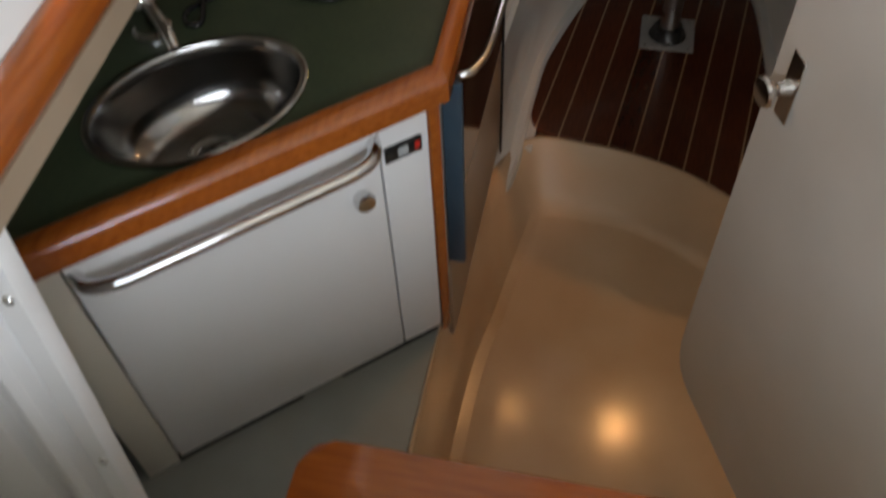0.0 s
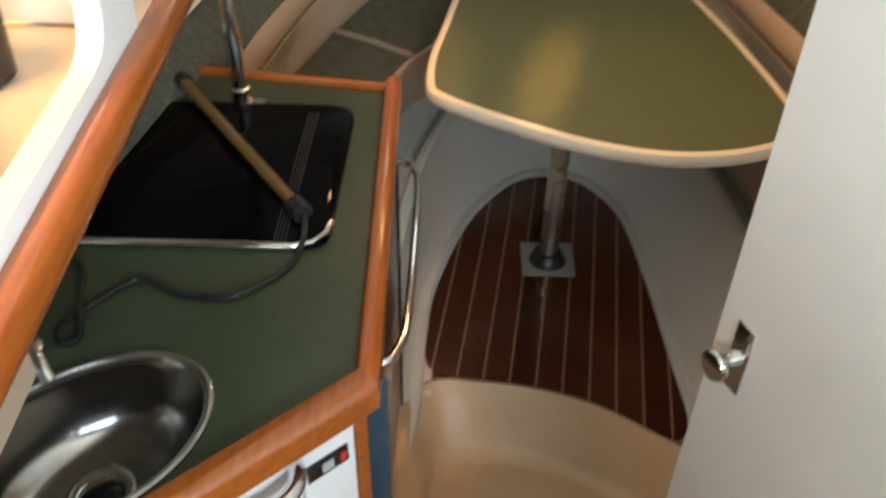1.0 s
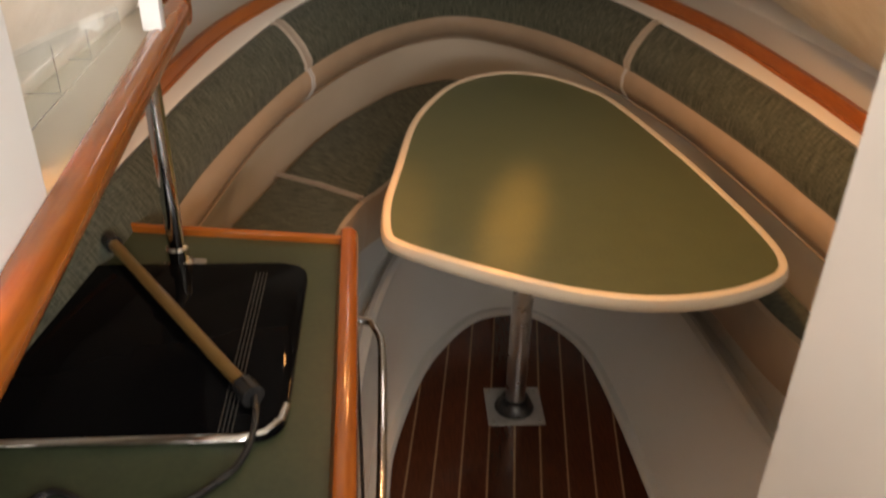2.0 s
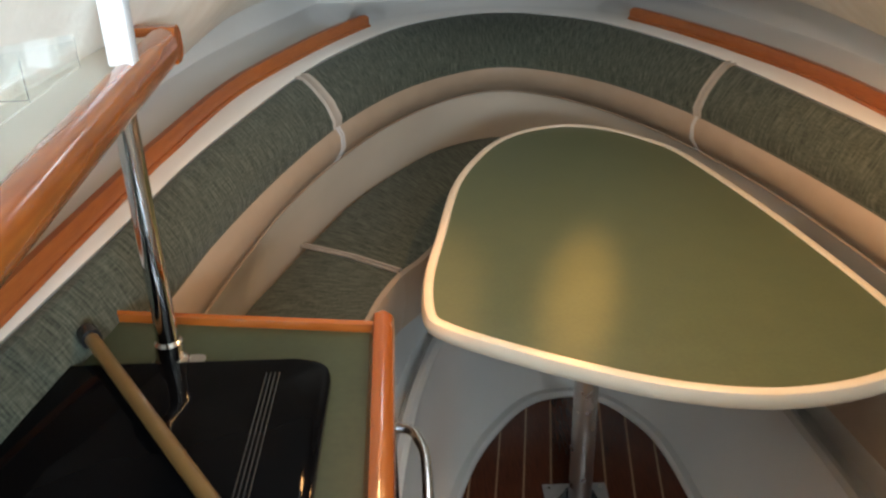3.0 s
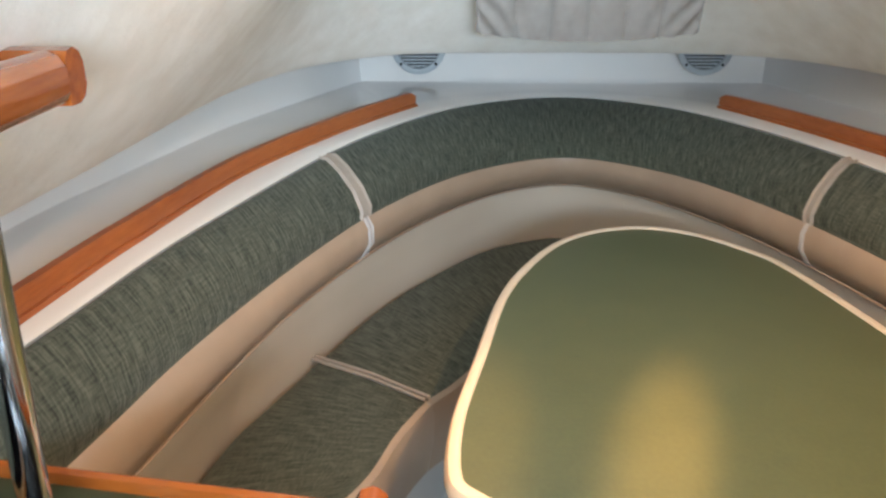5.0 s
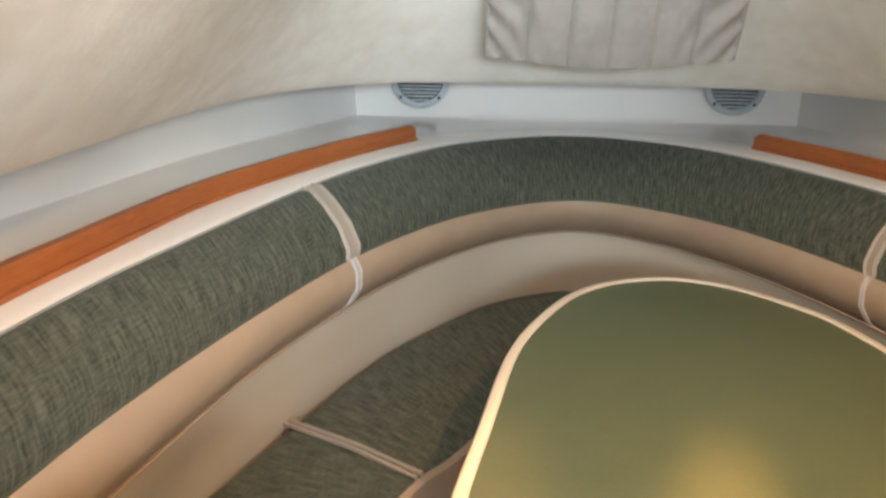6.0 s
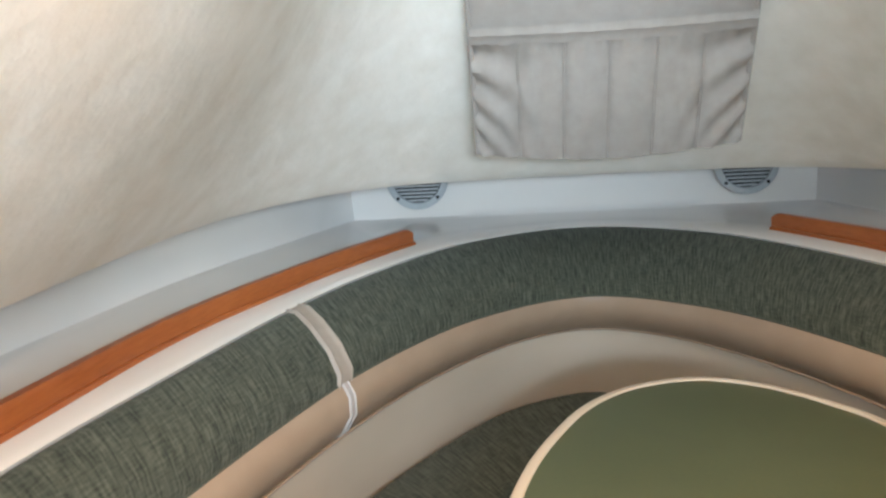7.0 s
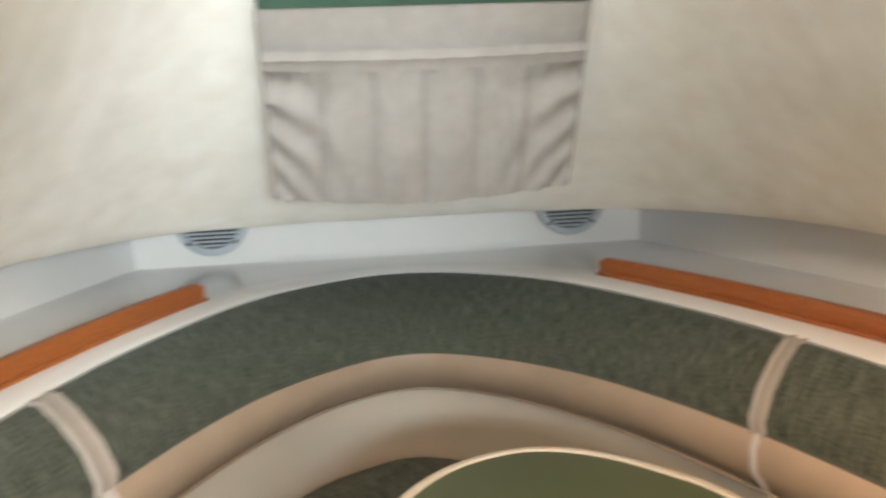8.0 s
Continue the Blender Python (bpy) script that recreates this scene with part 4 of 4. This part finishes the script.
lathe(bm, [(0.012, 0.0), (0.010, 0.008), (0.008, 0.016), (0.012, 0.024), (0.020, 0.029), (0.0215, 0.034), (0.019, 0.038), (0, 0.039)], DM @ Vector((0.044, 0.003, 0.868)), 28, turn)
part("latch_knob", bm, STEEL, lt)

# ---- bow fittings ----
for vx in (-0.488, 0.238):
    v = thing("vent", "round grey louvred vent on the white bow panel", "vent", "bow vents")
    vm = Matrix.Translation((vx, 0.874, 1.062)) @ pose(0, 0, 0, 90, 0, 0)
    bm = bmesh.new()
    lathe(bm, [(0.070, 0.0), (0.070, 0.005), (0.066, 0.009), (0.056, 0.010), (0.054, 0.004), (0.054, 0.0)], (0, 0, 0), 40)
    bmesh.ops.transform(bm, matrix=vm, verts=bm.verts)
    part("ring", bm, GREYVENT, v)
    # flat dark disc, its colour standing in for the shade behind the slats
    bm = bmesh.new()
    lathe(bm, [(0.0, 0.002), (0.055, 0.002)], (0, 0, 0), 32)
    bmesh.ops.transform(bm, matrix=vm, verts=bm.verts)
    part("backing", bm, DARKGAP, v)
    for k in range(-6, 7):
        h = k * 0.0081
        w = math.sqrt(0.0535 ** 2 - h * h)
        part("slat", box(bmesh.new(), (-w, h - 0.0021, 0.003), (w, h + 0.0021, 0.008), 0.001, 1, vm), GREYVENT, v)
    for sx in (-0.045, 0.045):
        bm = bmesh.new()
        lathe(bm, [(0.0042, 0.009), (0.0038, 0.0115), (0, 0.012)], (sx, -0.043, 0), 12)
        bmesh.ops.transform(bm, matrix=vm, verts=bm.verts)
        part("screw", bm, BLACK, v)

# hanging pocket organiser below the deck hatch
bag = thing("pocket_organiser", "taupe cloth hanging organiser with five pockets below the hatch", "organiser")
BL, BR = -0.327, 0.114


def bag_point(u, v, lift=0.0):
    """u across, v up; the cloth hangs along the sloping headliner."""
    x = BL + (BR - BL) * u
    y = 0.440 - 0.135 * v
    z = 1.148 + 0.256 * v - 0.017 * math.sin(math.pi * u) * (1 - v)
    return Vector((x, y - lift * 0.88, z - lift * 0.47))


bm = bmesh.new()
loft(bm, [[bag_point(u / 40, v / 12) for u in range(41)] for v in range(13)])
part("back_cloth", bm, BAGCLOTH, bag)
def pocket_point(a, b, cell):
    """The puffed, creased front of a pocket; a across the whole bag, b up the pocket."""
    puff = 0.010 * max(0.0, math.sin(math.pi * cell)) ** 0.6 * (0.4 + 0.6 * math.sin(math.pi * min(1, b * 1.1 + 0.05)))
    fan = 0.0
    for edge in (0.0, 1.0):
        r = abs(a - edge)
        fan += 0.0085 * max(0, 1 - r * 3.2) * math.sin(26 * (b + r * 2.6 * (1 - b)) + 2.0 * r) * (0.5 + 0.5 * b)
    crease = 0.0022 * noise.noise(Vector((a * 22, b * 5, 1.7))) + 0.0012 * noise.noise(Vector((a * 60, b * 16, 4.1)))
    gather = 0.0025 * math.sin(a * 95) * max(0, b - 0.8) * 5
    return bag_point(a, b * 0.72, 0.006 + puff + fan + gather + crease)


for e in range(6):
    bm = bmesh.new()
    loft(bm, [[pocket_point((e + u / 18) / 6, v / 26, u / 18) for u in range(19)] for v in range(27)])
    pk = part("pocket", bm, BAGCLOTH, bag)
for e in range(1, 6):
    bm = bmesh.new()
    tube(bm, [bag_point(e / 6, v / 10 * 0.72, 0.008) for v in range(11)], 0.002, 6)
    part("seam", bm, BAGCLOTH, bag)
bm = bmesh.new()
loft(bm, [[bag_point(u / 30, v, 0.012 + 0.002 * math.sin(u * 2.1) + (0.004 if 0.74 < v < 0.80 else 0)) for u in range(31)] for v in (0.71, 0.74, 0.77, 0.80, 0.815)])
part("top_band", bm, BAGCLOTH, bag)
bm = bmesh.new()
loft(bm, [[bag_point(u / 20, v, 0.004) for u in range(21)] for v in (1.0, 1.2, 1.4)])
part("mesh_cover", bm, MESHCLOTH, bag, "dark green mesh")
for u in (0.0, 1.0):
    bm = bmesh.new()
    tube(bm, [bag_point(u, v / 10, 0.004) for v in range(11)], 0.004, 8)
    part("side_binding", bm, BAGCLOTH, bag)

# ceiling downlights
for x, y in LAMPS:
    t = thing("downlight", "small warm recessed ceiling light", "lamp", "ceiling lights")
    part("trim_ring", lathe(bmesh.new(), [(0.030, 0.0), (0.040, -0.004), (0.044, 0.004), (0.040, 0.012)], (x, y, LAMP_Z), 28), STEEL, t)

# ---- locker above the galley shelf ----
box_unit = thing("galley_locker", "ivory locker with a rounded opening standing on the shelf", "locker", at=LOCKER)
bm = bmesh.new()
outer = [(-1.93, 1.228), (-1.372, 1.228), (-1.372, 1.75), (-1.93, 1.75)]
inner = rounded([Vector((-1.90, 1.250)), Vector((-1.455, 1.252)), Vector((-1.455, 1.72)), Vector((-1.90, 1.72))], 0.05)
face = slab_with_hole([Vector((p[0], p[1], 0)) for p in outer], [Vector((p[0], p[1], 0)) for p in inner], 0.0, 0.022)
for v in face.verts:
    v.co = Vector((shelf_x(v.co.x) - 0.050 - v.co.z, v.co.x, v.co.y))
part("front_frame", face, PANEL, box_unit, smooth=False)
bm = bmesh.new()
vs = loft(bm, [[(shelf_x(y) - 0.068 + a, y, 1.228 + b) for a, b in ((0.0, 0.0), (0.014, 0.0), (0.012, 0.008), (0.004, 0.014), (0.0, 0.014))] for y in (-1.374, -1.6, -1.75, -1.92)], closed=True)
bm.faces.new(vs[0])
bm.faces.new(vs[-1])
part("sill_moulding", bm, PANEL, box_unit)
part("back_panel", box(bmesh.new(), (-1.22, -1.93, 1.225), (-1.20, -0.84, 1.75), 0.002), IVORY, box_unit)
part("divider", box(bmesh.new(), (-1.20, -1.372, 1.233), (-0.66, -1.360, 1.75), 0.002), IVORY, box_unit)
part("forward_end", box(bmesh.new(), (-1.20, -0.852, 1.233), (-0.655, -0.838, 1.75), 0.002), IVORY, box_unit)
part("corner_post", box(bmesh.new(), (-0.636, -0.954, 1.233), (-0.613, -0.934, 1.75), 0.002), PANEL, box_unit)
part("inner_shelf", box(bmesh.new(), (-1.20, -1.92, 1.40), (-0.80, -1.374, 1.412), 0.002), IVORY, box_unit)
part("roof_board", box(bmesh.new(), (-1.22, -1.93, 1.75), (-0.62, -0.84, 1.765), 0.002), IVORY, box_unit)

rack = thing("acrylic_rack", "clear acrylic rack with dividers standing on the galley shelf", "rack", at=LOCKER)
part("front_sheet", box(bmesh.new(), (-0.664, -1.355, 1.234), (-0.660, -0.955, 1.42), 0.0008, 1), ACRYLIC, rack)
part("mid_shelf", box(bmesh.new(), (-0.90, -1.355, 1.325), (-0.667, -0.955, 1.330), 0.0008, 1), ACRYLIC, rack)
for y in (-1.26, -1.16, -1.06):
    part("divider", box(bmesh.new(), (-0.90, y, 1.234), (-0.667, y + 0.004, 1.3245), 0.0006, 1), ACRYLIC, rack)
part("back_sheet", box(bmesh.new(), (-0.908, -1.355, 1.234), (-0.904, -0.955, 1.42), 0.0008, 1), ACRYLIC, rack)

for sheet in rack.children:
    sheet.visible_shadow = False

cup = thing("cup", "black cylindrical cup in the galley locker", "cup", at=LOCKER)
part("body", lathe(bmesh.new(), [(0, 0.0), (0.028, 0.0), (0.033, 0.004), (0.036, 0.085), (0.034, 0.086), (0.031, 0.010), (0, 0.008)], (-0.715, -1.475, 1.2285), 32), BLACK, cup)
cloth = thing("orange_bag", "bright orange fabric bundle lying in the galley locker", "bag", at=LOCKER)
bm = bmesh.new()
bmesh.ops.create_uvsphere(bm, u_segments=40, v_segments=24, radius=1)
for v in bm.verts:
    n3 = noise.noise(v.co * 1.7) * 0.18 + noise.noise(v.co * 4.5) * 0.05
    v.co = Vector((v.co.x * 0.085, v.co.y * 0.105, max(-0.55, v.co.z) * 0.075)) * (1 + n3)
    v.co.z = max(v.co.z, -0.038)
bmesh.ops.translate(bm, vec=(-0.725, -1.67, 1.267), verts=bm.verts)
part("fabric", bm, RED, cloth)

# ---- companionway: jamb and wooden step ----
jamb = thing("door_jamb", "white moulded companionway jamb with fluted face", "door frame", kind="structure")
bm = bmesh.new()
sec = [(0.0, 0.0), (0.0, -0.012), (-0.004, -0.018), (-0.028, -0.018), (-0.032, -0.012), (-0.040, -0.012), (-0.046, -0.028), (-0.058, -0.034), (-0.070, -0.028), (-0.078, -0.014), (-0.10, -0.014), (-0.106, -0.030), (-0.15, -0.040), (-0.40, -0.045), (-0.40, 0.0)]
vs = loft(bm, [[(-0.637 + (z - 0.75) * 0.12 + a, -1.955 + b, z) for a, b in sec] for z in (0.292, 1.0, 1.95)], closed=True)
bm.faces.new(vs[0])
bm.faces.new(vs[-1])
part("moulding", bm, PANEL, jamb)
for z in (0.72, 1.05):
    bm = bmesh.new()
    lathe(bm, [(0, 0.004), (0.004, 0.003), (0.006, 0.0)], (0, 0, 0), 12)
    bmesh.ops.transform(bm, matrix=Matrix.Translation((-0.652 + (z - 0.75) * 0.12, -1.9725, z)) @ pose(0, 0, 0, 90, 0, 0), verts=bm.verts)
    part("screw", bm, BRUSHED, jamb)

step = thing("companionway_step", "varnished teak companionway step with rounded corners", "step", at=ENTRY)
bm = bmesh.new()
prism(bm, rounded([Vector((-0.525, -1.822)), Vector((-0.525, -2.10)), Vector((0.06, -2.10)), Vector((0.06, -1.822))], [0.05, 0.01, 0.01, 0.04], 8)[::-1], 0.575, 0.60, 0.006)
bmesh.ops.recalc_face_normals(bm, faces=bm.faces)
part("tread", bm, VARNISH_X, step)
for x in (-0.42, -0.05):
    part("bracket", box(bmesh.new(), (x - 0.012, -2.08, 0.292), (x + 0.012, -1.88, 0.575), 0.003), IVORY, step)

# every thing's origin stands at its base, under its middle
bpy.context.view_layer.update()
for ob in [o for o in scene.objects if o.type == "EMPTY" and not o.parent and o.children]:
    pts = [o.matrix_world @ Vector(c) for o in ob.children_recursive for c in o.bound_box]
    lo, hi = [min(p[i] for p in pts) for i in range(3)], [max(p[i] for p in pts) for i in range(3)]
    base = Vector(((lo[0] + hi[0]) / 2, (lo[1] + hi[1]) / 2, lo[2]))
    for child in ob.children:
        child.location -= base - ob.location
    ob.location = base
